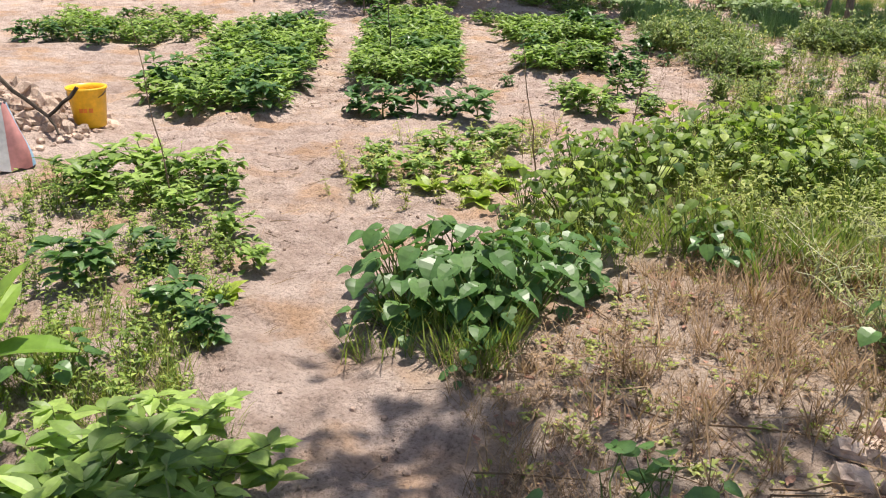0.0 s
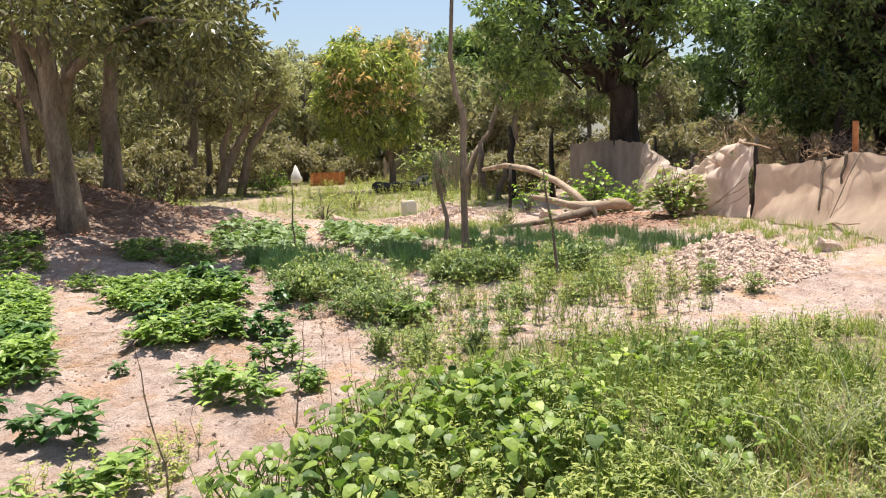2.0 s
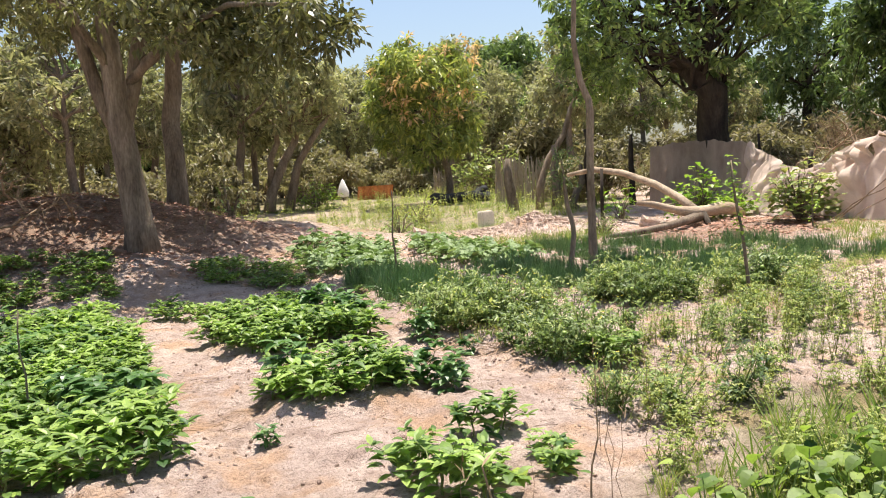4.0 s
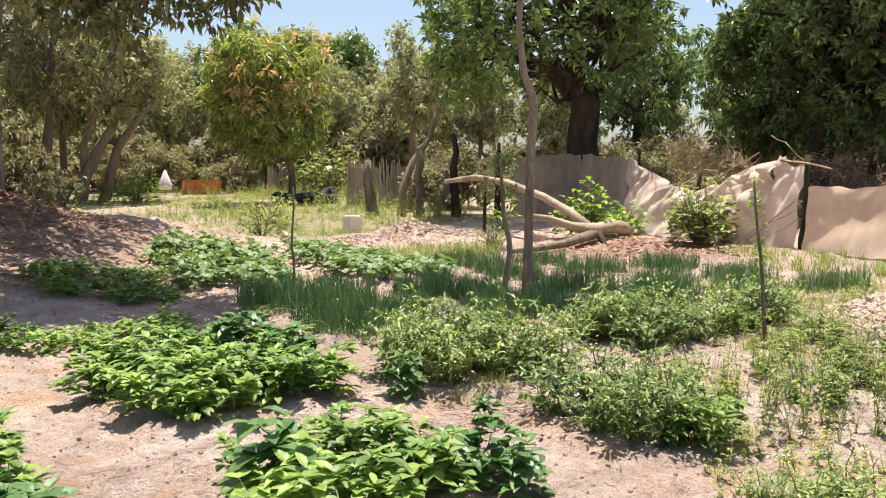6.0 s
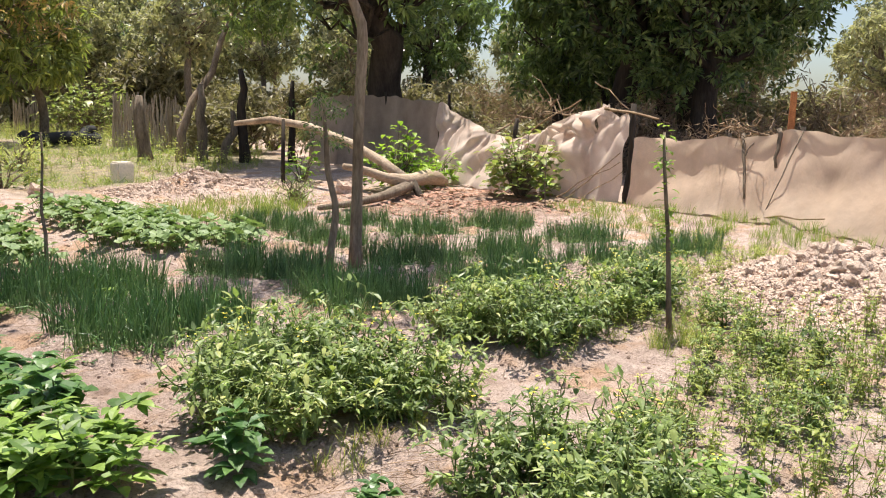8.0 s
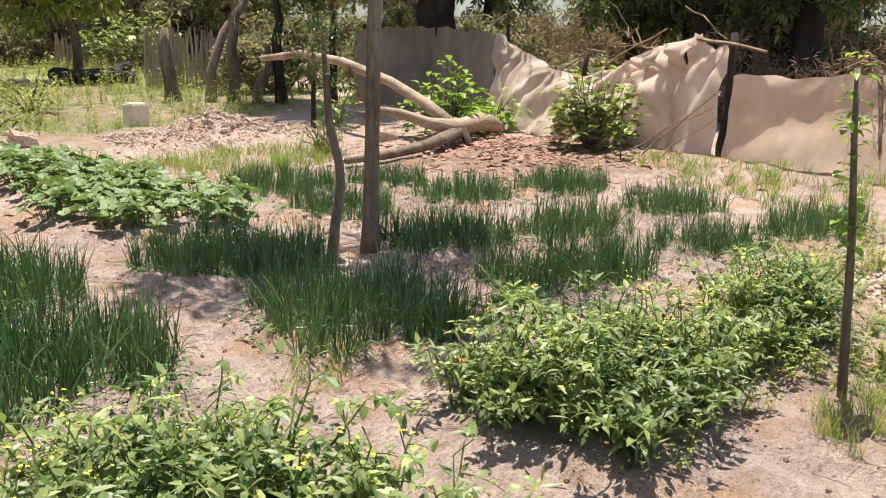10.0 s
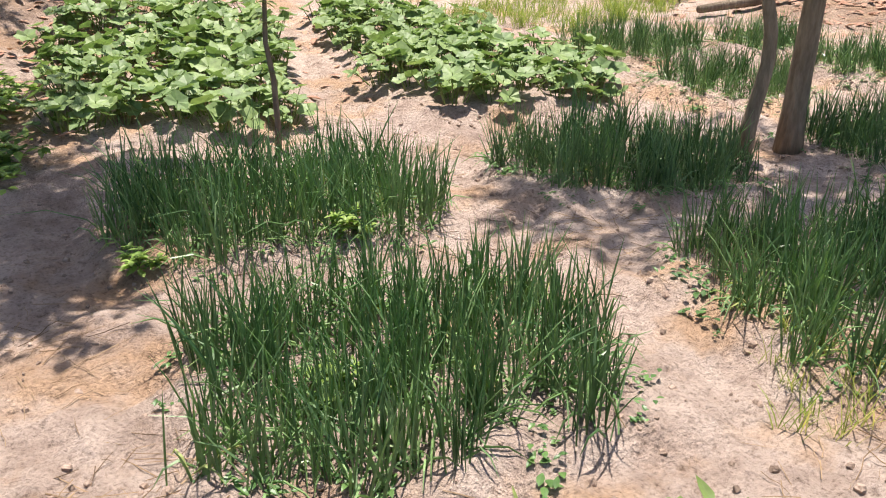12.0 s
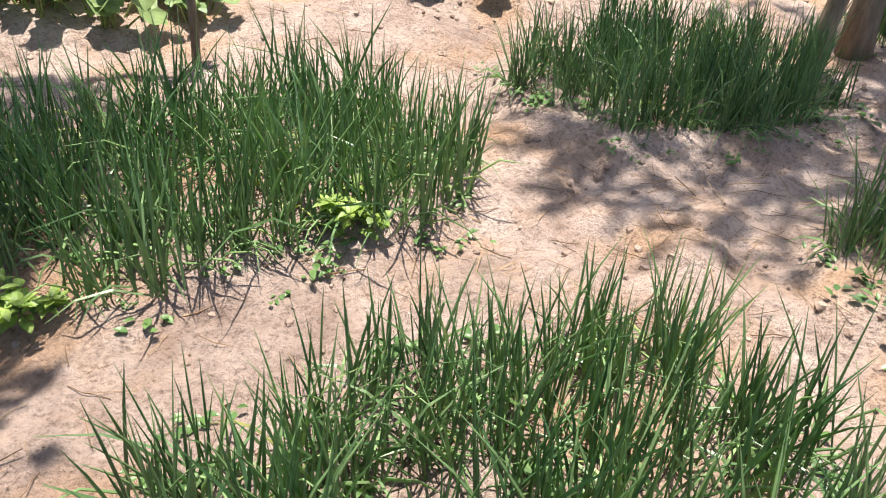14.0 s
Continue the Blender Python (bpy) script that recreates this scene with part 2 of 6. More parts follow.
YELLOW = plain_mat("yellow_plastic", (0.86, 0.50, 0.02), 0.4)
ORANGE_PRINT = plain_mat("orange_print", (0.82, 0.24, 0.03), 0.5)
BLACK = plain_mat("blackened_rubber", (0.018, 0.017, 0.016), 0.8, 0.4)
BAG_BLUE, BAG_PINK, BAG_WHITE = plain_mat("blue_weave", (0.30, 0.50, 0.68), 0.7), plain_mat("pink_weave", (0.66, 0.30, 0.28), 0.7), plain_mat("white_weave", (0.75, 0.73, 0.70), 0.75)
FLOWER = plain_mat("yellow_petal", (0.80, 0.62, 0.04), 0.6)
TOMATO_GREEN, TOMATO_RED = plain_mat("green_tomato", (0.34, 0.46, 0.12), 0.3), plain_mat("ripe_tomato", (0.80, 0.20, 0.03), 0.3)
BLOCK = plain_mat("lime_block", (0.74, 0.66, 0.56), 0.9)


# ---- mesh helpers: a mesh is a pair (points, triangles) ----
def make_mesh(name, vf, material, smooth=False):
    v, f = vf
    me = bpy.data.meshes.new(name)
    me.from_pydata(np.asarray(v, float).tolist(), [], np.asarray(f, int).tolist())
    me.materials.append(material)
    if smooth:
        me.polygons.foreach_set("use_smooth", [True] * len(me.polygons))
    me.update()
    return me


def join(pieces):
    vs, fs, k = [], [], 0
    for v, f in pieces:
        if len(v) == 0:
            continue
        vs.append(np.asarray(v, float))
        fs.append(np.asarray(f, int).reshape(-1, 3) + k)
        k += len(v)
    return np.concatenate(vs), np.concatenate(fs)


def thing(name, x, y, z=None, label="", category="", group="", kind="", turn=0.0):
    ob = new(name)
    ob.empty_display_size = 0.1
    ob.matrix_basis = pose(x, y, ground_z(x, y) if z is None else z, 0, 0, turn)
    return tagged(ob, label, category, group, kind)


def part(name, me, parent, label="", at=(0, 0, 0), rz=0.0, s=1.0):
    ob = new(name, me)
    ob.parent = parent
    ob.location, ob.rotation_euler, ob.scale = at, (0, 0, rz), (s, s, s)
    if label:
        ob["label"] = label
    return ob


def unit(v):
    v = np.asarray(v, float)
    return v / (np.linalg.norm(v) + 1e-9)


def tube(points, radii, sides=6, cap=True):
    pts = np.asarray(points, float)
    n = len(pts)
    vs, fs = [], []
    tang = np.gradient(pts, axis=0)
    side = unit(np.cross(tang[0], (0.31, 0.77, 0.55)))
    for i in range(n):
        t = unit(tang[i])
        side = unit(side - t * np.dot(side, t))
        up = np.cross(t, side)
        for k in range(sides):
            a = 2 * math.pi * k / sides
            vs.append(pts[i] + radii[i] * (math.cos(a) * side + math.sin(a) * up))
    for i in range(n - 1):
        for k in range(sides):
            a, b = i * sides + k, i * sides + (k + 1) % sides
            fs += [(a, b, b + sides), (a, b + sides, a + sides)]
    if cap:
        for i in (0, n - 1):
            vs.append(pts[i])
            c = len(vs) - 1
            for k in range(sides):
                a, b = i * sides + k, i * sides + (k + 1) % sides
                fs.append((c, b, a) if i == 0 else (c, a, b))
    return np.array(vs), np.array(fs)


def bent(a, b, sag=0.0, wobble=0.0, n=6, r=rng):
    """A path from a to b, bowed by sag along z and wobbling."""
    a, b = np.asarray(a, float), np.asarray(b, float)
    t = np.linspace(0, 1, n)[:, None]
    p = a + (b - a) * t
    p[:, 2] += sag * 4 * (t * (1 - t))[:, 0]
    p[1:-1] += r.normal(0, wobble, (n - 2, 3)) if wobble else 0
    return p


def blade(base, way, length, width, droop, rows=4, fold=0.25, r=rng, profile=None):
    """A leaf or blade: starts at base, goes along way, bends down by droop, folded along its midrib."""
    way = unit(way)
    side = np.cross(way, (0, 0, 1))
    side = unit(side) if np.linalg.norm(side) > 1e-3 else np.array((1.0, 0, 0))
    nrm = np.cross(side, way)
    prof = profile or (0.0, 0.75, 1.0, 0.62, 0.0)
    n = len(prof)
    vs, fs, ids = [], [], []
    p, d = np.array(base, float), way.copy()
    for i, w in enumerate(prof):
        if i:
            d = unit(d + np.array((0, 0, -droop / (n - 1))))
            p = p + d * length / (n - 1)
        up = unit(np.cross(side, d))
        if w == 0:
            vs.append(p)
            ids.append((len(vs) - 1,))
        else:
            h = w * width / 2
            vs += [p - side * h + up * h * fold, p, p + side * h + up * h * fold]
            ids.append((len(vs) - 3, len(vs) - 2, len(vs) - 1))
    for a, b in zip(ids, ids[1:]):
        if len(a) == 1:
            fs += [(a[0], b[1], b[0]), (a[0], b[2], b[1])]
        elif len(b) == 1:
            fs += [(a[0], a[1], b[0]), (a[1], a[2], b[0])]
        else:
            fs += [(a[0], a[1], b[1]), (a[0], b[1], b[0]), (a[1], a[2], b[2]), (a[1], b[2], b[1])]
    return np.array(vs), np.array(fs)


NARROW = (0.3, 1.0, 0.7, 0.0)
OVATE = (0.0, 0.85, 1.0, 0.6, 0.0)
HEART = (0.5, 1.0, 0.92, 0.55, 0.0)
FAR_LEAF = (0.0, 1.0, 0.0)


def disc_leaf(centre, normal, radius, lobes=5, depth=0.22, cup=0.18, r=rng):
    """A round, lobed leaf with a notch at its stalk."""
    n = unit(normal)
    a = unit(np.cross(n, (0.3, 0.9, 0.1)))
    b = np.cross(n, a)
    k, turn = 15, r.uniform(0, 6.28)
    vs = [np.array(centre, float) - n * radius * cup]
    for i in range(k):
        t = 2 * math.pi * i / k
        q = radius * (1 - depth * (0.5 - 0.5 * math.cos(lobes * t)) - (0.55 if i == 0 else 0)) * r.uniform(0.92, 1.08)
        vs.append(np.array(centre) + q * (math.cos(t + turn) * a + math.sin(t + turn) * b) + n * radius * r.normal(0.0, 0.07))
    return np.array(vs), np.array([(0, i, i % k + 1) for i in range(1, k + 1)])


def scatter(proto_list, xs, ys, smin, smax, r=rng, lift=0.0, tilt=0.0):
    """Many turned, scaled copies of the meshes in proto_list, standing on the ground, as one mesh."""
    out = []
    which = r.integers(0, len(proto_list), len(xs))
    zs = ground_z(np.asarray(xs), np.asarray(ys)) + lift
    for w, (v, f) in enumerate(proto_list):
        idx = np.where(which == w)[0]
        if not len(idx):
            continue
        m = len(idx)
        a, s = r.uniform(0, 6.283, m), r.uniform(smin, smax, m)
        c, d = np.cos(a)[:, None], np.sin(a)[:, None]
        x, y, z = v[None, :, 0], v[None, :, 1], v[None, :, 2]
        if tilt:
            e = r.normal(0, tilt, (m, 1))
            x, z = x * np.cos(e) + z * np.sin(e), z * np.cos(e) - x * np.sin(e)
        px = (x * c - y * d) * s[:, None] + np.asarray(xs)[idx][:, None]
        py = (x * d + y * c) * s[:, None] + np.asarray(ys)[idx][:, None]
        pz = z * s[:, None] + zs[idx][:, None]
        vv = np.stack([px, py, np.broadcast_to(pz, px.shape)], -1).reshape(-1, 3)
        ff = (f[None] + (np.arange(m) * len(v))[:, None, None]).reshape(-1, 3)
        out.append((vv, ff))
    return join(out)


def in_poly(xs, ys, poly):
    inside = np.zeros(np.shape(xs), bool)
    k = len(poly)
    for i in range(k):
        (x1, y1), (x2, y2) = poly[i], poly[(i + 1) % k]
        hit = ((y1 > ys) != (y2 > ys)) & (xs < (x2 - x1) * (ys - y1) / (y2 - y1 + 1e-12) + x1)
        inside ^= hit
    return inside


def fill(poly, count, r=rng):
    """count random places inside a polygon."""
    p = np.array(poly)
    lo, hi = p.min(0), p.max(0)
    xs, ys = np.empty(0), np.empty(0)
    while len(xs) < count:
        x, y = r.uniform(lo[0], hi[0], count * 2), r.uniform(lo[1], hi[1], count * 2)
        ok = in_poly(x, y, poly)
        xs, ys = np.append(xs, x[ok]), np.append(ys, y[ok])
    return xs[:count], ys[:count]


def rows_in(poly, step, r=rng, jitter=0.22):
    """Places on a jittered lattice inside a polygon."""
    p = np.array(poly)
    lo, hi = p.min(0), p.max(0)
    gx, gy = np.meshgrid(np.arange(lo[0], hi[0], step), np.arange(lo[1], hi[1], step))
    gx = gx + r.normal(0, jitter * step, gx.shape)
    gy = gy + r.normal(0, jitter * step, gy.shape)
    ok = in_poly(gx, gy, poly)
    return gx[ok], gy[ok]


def box_poly(cx, cy, w, d, deg, bulge=0.08):
    """A slightly rounded rectangular outline, turned by deg."""
    c, s = math.cos(radians(deg)), math.sin(radians(deg))
    pts = [(-.5, -.42), (-.42, -.5), (0, -.5 - bulge), (.42, -.5), (.5, -.42), (.5 + bulge / 2, 0), (.5, .42), (.42, .5), (0, .5 + bulge / 2), (-.42, .5), (-.5, .42), (-.5 - bulge / 2, 0)]
    return [(cx + c * w * a - s * d * b, cy + s * w * a + c * d * b) for a, b in pts]


# ---- the plan: beds and zones, in metres ----
ONION_BEDS = [box_poly(*b) for b in (
    (3.27, 12.62, 1.12, 0.86, -12), (3.38, 14.02, 1.32, 0.74, -10), (4.90, 12.30, 1.00, 0.92, -16), (5.08, 13.78, 1.16, 0.80, -16),
    (6.74, 13.40, 1.00, 0.66, -16), (6.51, 12.11, 1.16, 0.64, -22), (7.04, 15.97, 1.06, 0.66, -12), (6.82, 14.72, 0.92, 0.60, -14),
    (8.26, 14.54, 0.98, 0.66, -16), (9.43, 14.16, 0.98, 0.64, -16), (7.80, 12.96, 0.90, 0.60, -16), (9.22, 12.83, 0.94, 0.62, -14),
    (7.97, 11.85, 0.92, 0.58, -24), (9.14, 11.51, 0.92, 0.62, -20), (8.12, 15.56, 0.80, 0.58, -14))]
SQUASH_BEDS = [[(2.62, 15.60), (3.30, 15.42), (4.08, 15.28), (4.28, 16.3), (4.75, 18.4), (3.2, 18.4), (2.75, 17.0)],
               [(4.70, 15.75), (4.74, 15.1), (5.75, 14.70), (6.12, 15.05), (6.1, 16.6), (6.15, 18.3), (5.25, 18.6), (4.95, 17.2)]]
PEPPER_BEDS = [
    [(-1.00, 8.25), (-0.30, 8.05), (0.08, 8.20), (-0.05, 9.9), (-0.05, 12.2), (-0.25, 13.4), (-1.20, 13.4), (-1.10, 10.5)],
    [(0.60, 11.75), (0.78, 10.75), (1.70, 10.50), (2.02, 10.9), (1.95, 11.9), (1.3, 12.2), (0.70, 12.25)],
    [(0.68, 9.75), (0.70, 8.98), (1.10, 8.85), (1.55, 8.92), (1.70, 9.6), (1.2, 9.95)],
    [(-2.70, 7.0), (-1.75, 6.60), (-1.48, 7.0), (-1.55, 9.8), (-1.9, 12.3), (-3.1, 12.3), (-2.75, 8.7)],
    [(-5.6, 10.6), (-3.3, 10.5), (-3.5, 12.4), (-5.8, 13.0)]]
TOMATO_BEDS = [
    [(2.50, 11.25), (2.45, 10.62), (2.75, 10.45), (3.35, 10.22), (3.65, 10.6), (3.6, 11.25), (3.0, 11.45)],
    [(2.55, 9.65), (2.48, 9.25), (2.75, 8.92), (3.1, 8.85), (3.6, 9.1), (3.62, 9.5), (3.1, 9.8)],
    [(4.42, 11.20), (4.32, 10.75), (4.45, 10.40), (4.95, 10.30), (5.35, 10.6), (5.3, 11.2)],
    [(5.75, 11.05), (5.62, 10.55), (5.95, 10.30), (6.5, 10.45), (6.5, 10.95)]]
HERB_BEDS = [[(0.2, 13.3), (1.9, 12.95), (2.05, 13.6), (0.3, 14.1)],
             [(0.9, 15.3), (2.3, 14.9), (2.75, 16.6), (1.3, 17.0)], [(-2.2, 15.2), (0.0, 15.0), (0.1, 16.6), (-2.0, 17.0)]]
WEED_ZONE = [(0.1, 3.5), (1.2, 4.0), (2.4, 3.3), (4.6, 3.4), (6.8, 5.0), (6.2, 6.9), (5.3, 7.3), (4.1, 7.7), (3.1, 7.9), (2.1, 7.1), (1.2, 5.9), (0.3, 4.6)]
DRY_ZONE = [(-0.05, 2.9), (0.1, 1.2), (1.5, 0.9), (3.0, 2.0), (2.4, 3.4), (1.4, 4.2), (0.6, 3.6)]
TURF_ZONE = [(3.0, 21.5), (6.5, 20.3), (9.5, 22.5), (13.0, 23.5), (18, 29), (22, 45), (4, 45), (2, 32)]


def smooth(a, b, x):
    t = np.clip((x - a) / (b - a), 0, 1)
    return t * t * (3 - 2 * t)


LATTICE = rng.uniform(-1, 1, (256, 256))


def vnoise(x, y, f, k):
    """Smooth value noise, about f lumps to a metre."""
    c, s = math.cos(k * 1.3), math.sin(k * 1.3)
    u, v = (x * c - y * s) * f + 17.3 * k, (x * s + y * c) * f + 9.1 * k
    i, j = np.floor(u).astype(int), np.floor(v).astype(int)
    p, q = u - i, v - j
    p, q = p * p * (3 - 2 * p), q * q * (3 - 2 * q)
    g = lambda m, n: LATTICE[(i + m) % 256, (j + n) % 256]
    return (g(0, 0) * (1 - p) + g(1, 0) * p) * (1 - q) + (g(0, 1) * (1 - p) + g(1, 1) * p) * q


def near_poly(x, y, poly):
    """Signed distance to an outline, above 0 inside."""
    d = np.full(np.shape(x), 1e9)
    k = len(poly)
    for i in range(k):
        (x1, y1), (x2, y2) = poly[i], poly[(i + 1) % k]
        t = np.clip(((x - x1) * (x2 - x1) + (y - y1) * (y2 - y1)) / ((x2 - x1) ** 2 + (y2 - y1) ** 2), 0, 1)
        d = np.minimum(d, np.hypot(x - x1 - t * (x2 - x1), y - y1 - t * (y2 - y1)))
    return np.where(in_poly(x, y, poly), d, -d)


def ground_z(x, y):
    """Height of the ground."""
    x, y = np.asarray(x, float), np.asarray(y, float)
    z = 0.13 * smooth(9.4, 12.9, x) * smooth(6, 10, y) - 0.05 * np.exp(-((x - 6.2) ** 2 + (y - 13.7) ** 2) / 6)
    u, v = (x + 0.6) * 0.97 + (y - 19.2) * 0.24, (y - 19.2) * 0.97 - (x + 0.6) * 0.24
    z = z + 1.4 * np.exp(-(u / 4.0) ** 2 - (v / 2.2) ** 2) + 0.3 * np.exp(-((x - 4.2) / 1.6) ** 2 - ((y - 21.2) / 1.0) ** 2)
    z = z + 0.24 * np.exp(-((x - 0.2) / 1.3) ** 2 - ((y - 16.2) / 0.95) ** 2)
    z = z + 0.2 * np.exp(-((x - 9.6) / 1.5) ** 2 - ((y - 20.6) / 1.2) ** 2) + 0.26 * np.exp(-((x - 9.2) / 0.55) ** 2 - ((y - 20.5) / 0.5) ** 2) - 0.06 * np.exp(-((x - 9) ** 2 + (y - 20) ** 2) / 12)
    z = z + 0.42 * np.exp(-(((x - 7.85) * 0.8 + (y - 9.55) * 0.6) / 1.1) ** 2 - (((y - 9.55) * 0.8 - (x - 7.85) * 0.6) / 0.75) ** 2)
    z = z + 0.35 * np.exp(-((x + 3.6) / 0.75) ** 2 - ((y - 6.1) / 0.7) ** 2)
    for k, (f, amp) in enumerate(((0.4, 0.04), (1.6, 0.022), (3.4, 0.026), (7.0, 0.018), (11.0, 0.012))):
        z = z + amp * vnoise(x, y, f, k + 1)
    near = (x > -7) & (x < 12) & (y > 5) & (y < 20)
    if np.any(near):
        for poly in ONION_BEDS + PEPPER_BEDS + TOMATO_BEDS + SQUASH_BEDS:
            z = z + np.where(near, 0.045 * smooth(-0.14, 0.02, near_poly(x, y, poly)), 0)
    return float(z) if z.ndim == 0 else z


def grow(lo, hi, step, far, factor=1.22):
    """Grid lines: even from lo to hi, wider and wider beyond."""
    mid = list(np.arange(lo, hi + step / 2, step))
    a, b, s = [], [], step
    p, q = lo, mid[-1]
    while q < far:
        s *= factor
        p, q = p - s, q + s
        a.append(p)
        b.append(q)
    return np.array(a[::-1] + mid + b)


def build_ground():
    gx, gy = grow(-3.2, 8.6, 0.045, 900), grow(0.9, 16.0, 0.045, 900)
    X, Y = np.meshgrid(gx, gy)
    Z = ground_z(X.ravel(), Y.ravel()).reshape(X.shape)
    far = smooth(60, 200, np.hypot(X, Y))
    Z = Z * (1 - far)
    Z += rng.normal(0, 0.006, Z.shape) * (np.abs(X) < 12) * (Y < 20)
    n, m = X.shape
    v = np.stack([X, Y, Z], -1).reshape(-1, 3)
    i = np.arange(n * m).reshape(n, m)
    f = np.stack([i[:-1, :-1], i[:-1, 1:], i[1:, 1:], i[1:, :-1]], -1).reshape(-1, 4)
    me = bpy.data.meshes.new("ground")
    me.from_pydata(v.tolist(), [], f.tolist())
    me.materials.append(SOIL)
    me.polygons.foreach_set("use_smooth", [True] * len(me.polygons))
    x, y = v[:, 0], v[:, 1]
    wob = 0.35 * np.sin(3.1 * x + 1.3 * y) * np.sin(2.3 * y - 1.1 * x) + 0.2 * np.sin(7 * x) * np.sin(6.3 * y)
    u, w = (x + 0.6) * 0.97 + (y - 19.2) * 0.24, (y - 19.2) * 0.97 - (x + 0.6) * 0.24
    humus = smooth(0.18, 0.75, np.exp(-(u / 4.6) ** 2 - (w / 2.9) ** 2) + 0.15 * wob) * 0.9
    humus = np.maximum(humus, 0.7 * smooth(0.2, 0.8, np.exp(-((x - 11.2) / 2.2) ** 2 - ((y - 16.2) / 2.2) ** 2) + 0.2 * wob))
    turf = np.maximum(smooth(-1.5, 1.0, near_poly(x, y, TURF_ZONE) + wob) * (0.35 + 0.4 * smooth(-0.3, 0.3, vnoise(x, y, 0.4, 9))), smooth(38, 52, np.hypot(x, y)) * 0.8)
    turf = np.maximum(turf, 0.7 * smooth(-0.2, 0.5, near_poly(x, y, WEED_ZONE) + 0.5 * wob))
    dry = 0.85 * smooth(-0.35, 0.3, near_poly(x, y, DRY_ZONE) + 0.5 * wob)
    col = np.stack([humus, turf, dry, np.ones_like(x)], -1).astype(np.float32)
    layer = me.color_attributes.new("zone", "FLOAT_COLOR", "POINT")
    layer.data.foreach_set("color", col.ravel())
    me.update()
    return tagged(new("ground", me), "pale pinkish sandy garden soil with trodden paths and raised beds", "ground", kind="structure")


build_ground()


# ---- onions ----
def onion_proto(seed):
    """A clump of upright hollow leaves, a few of them fallen and pale."""
    r = np.random.default_rng(seed)
    out = []
    for n in range(r.integers(24, 34)):
        a, lean = r.uniform(0, 6.28), abs(r.normal(0.0, 0.2)) + 0.03
        h = r.uniform(0.16, 0.38)
        b = np.array((r.normal(0, 0.03), r.normal(0, 0.03), 0.0))
        w = np.array((math.cos(a), math.sin(a), 0))
        curl = r.uniform(0.0, 0.25) if r.random() < 0.88 else r.uniform(0.6, 1.2)
        q = 0.0034 * r.uniform(0.65, 1.35)
        pts = [b + w * h * (lean * t + curl * lean * t * t * 2) + np.array((0, 0, h * (t - curl * 0.45 * t ** 3))) for t in (0, 0.35, 0.7, 1.0)]
        if n < 6:
            h *= 0.6
            pts = [b + w * h * t + np.array((0, 0, 0.05 * math.sin(3 * t) + 0.012)) for t in (0, 0.35, 0.7, 1.0)]
        out.append(tube(pts, (q * 0.8, q, q * 0.75, q * 0.12), 3, False))
    return join(out)


def ground_weed(seed, n=9, size=0.035, h=0.05):
    """Low seedling weed: a rosette of small leaves."""
    r = np.random.default_rng(seed)
    out = []
    for _ in range(n):
        a = r.uniform(0, 6.28)
        out.append(blade((r.normal(0, size), r.normal(0, size), h * r.uniform(0.1, 0.6)), (math.cos(a), math.sin(a), r.uniform(0.1, 0.9)), size * r.uniform(0.8, 1.8), size * r.uniform(0.5, 0.8), 0.6, profile=OVATE))
    return join(out)


ONION_MESHES = [make_mesh("onion_plant", onion_proto(100 + i), ONION) for i in range(10)]
SEEDLING_WEEDS = [ground_weed(s) for s in range(5)]
for k, poly in enumerate(ONION_BEDS):
    r = np.random.default_rng(k)
    cx, cy = np.mean(poly, axis=0)
    shade = "shaded by a thin tree" if k in (3, 5) else "on pale sandy soil"
    bed = thing("onion_bed", cx, cy, 0.0, "bed of dense upright dark-green onions " + shade, "onion bed", "onion beds")
    step = 0.118 if k < 6 else 0.122
    xs, ys = rows_in(poly, step, r, 0.22)
    keep = r.random(len(xs)) < 0.95
    for x, y in zip(xs[keep], ys[keep]):
        part("onion_plant", ONION_MESHES[r.integers(10)], bed, "", (x - cx, y - cy, ground_z(x, y) - 0.005), r.uniform(0, 6.28), r.uniform(0.8, 1.12) * (1.0 if k < 2 else 0.9 if k < 6 else 0.8))
    wx, wy = fill(box_poly(cx, cy, 1.28 if k < 2 else 1.2, 1.0, -15), 110, r)
    vf = scatter(SEEDLING_WEEDS, wx, wy, 0.25, 0.8, r)
    vf = (vf[0] - np.array((cx, cy, 0)), vf[1])
    tagged(part("seedling_weeds", make_mesh("seedling_weeds", vf, PEPPER_DARK), bed, "tiny light-green weeds between the onions"), kind="stuff")


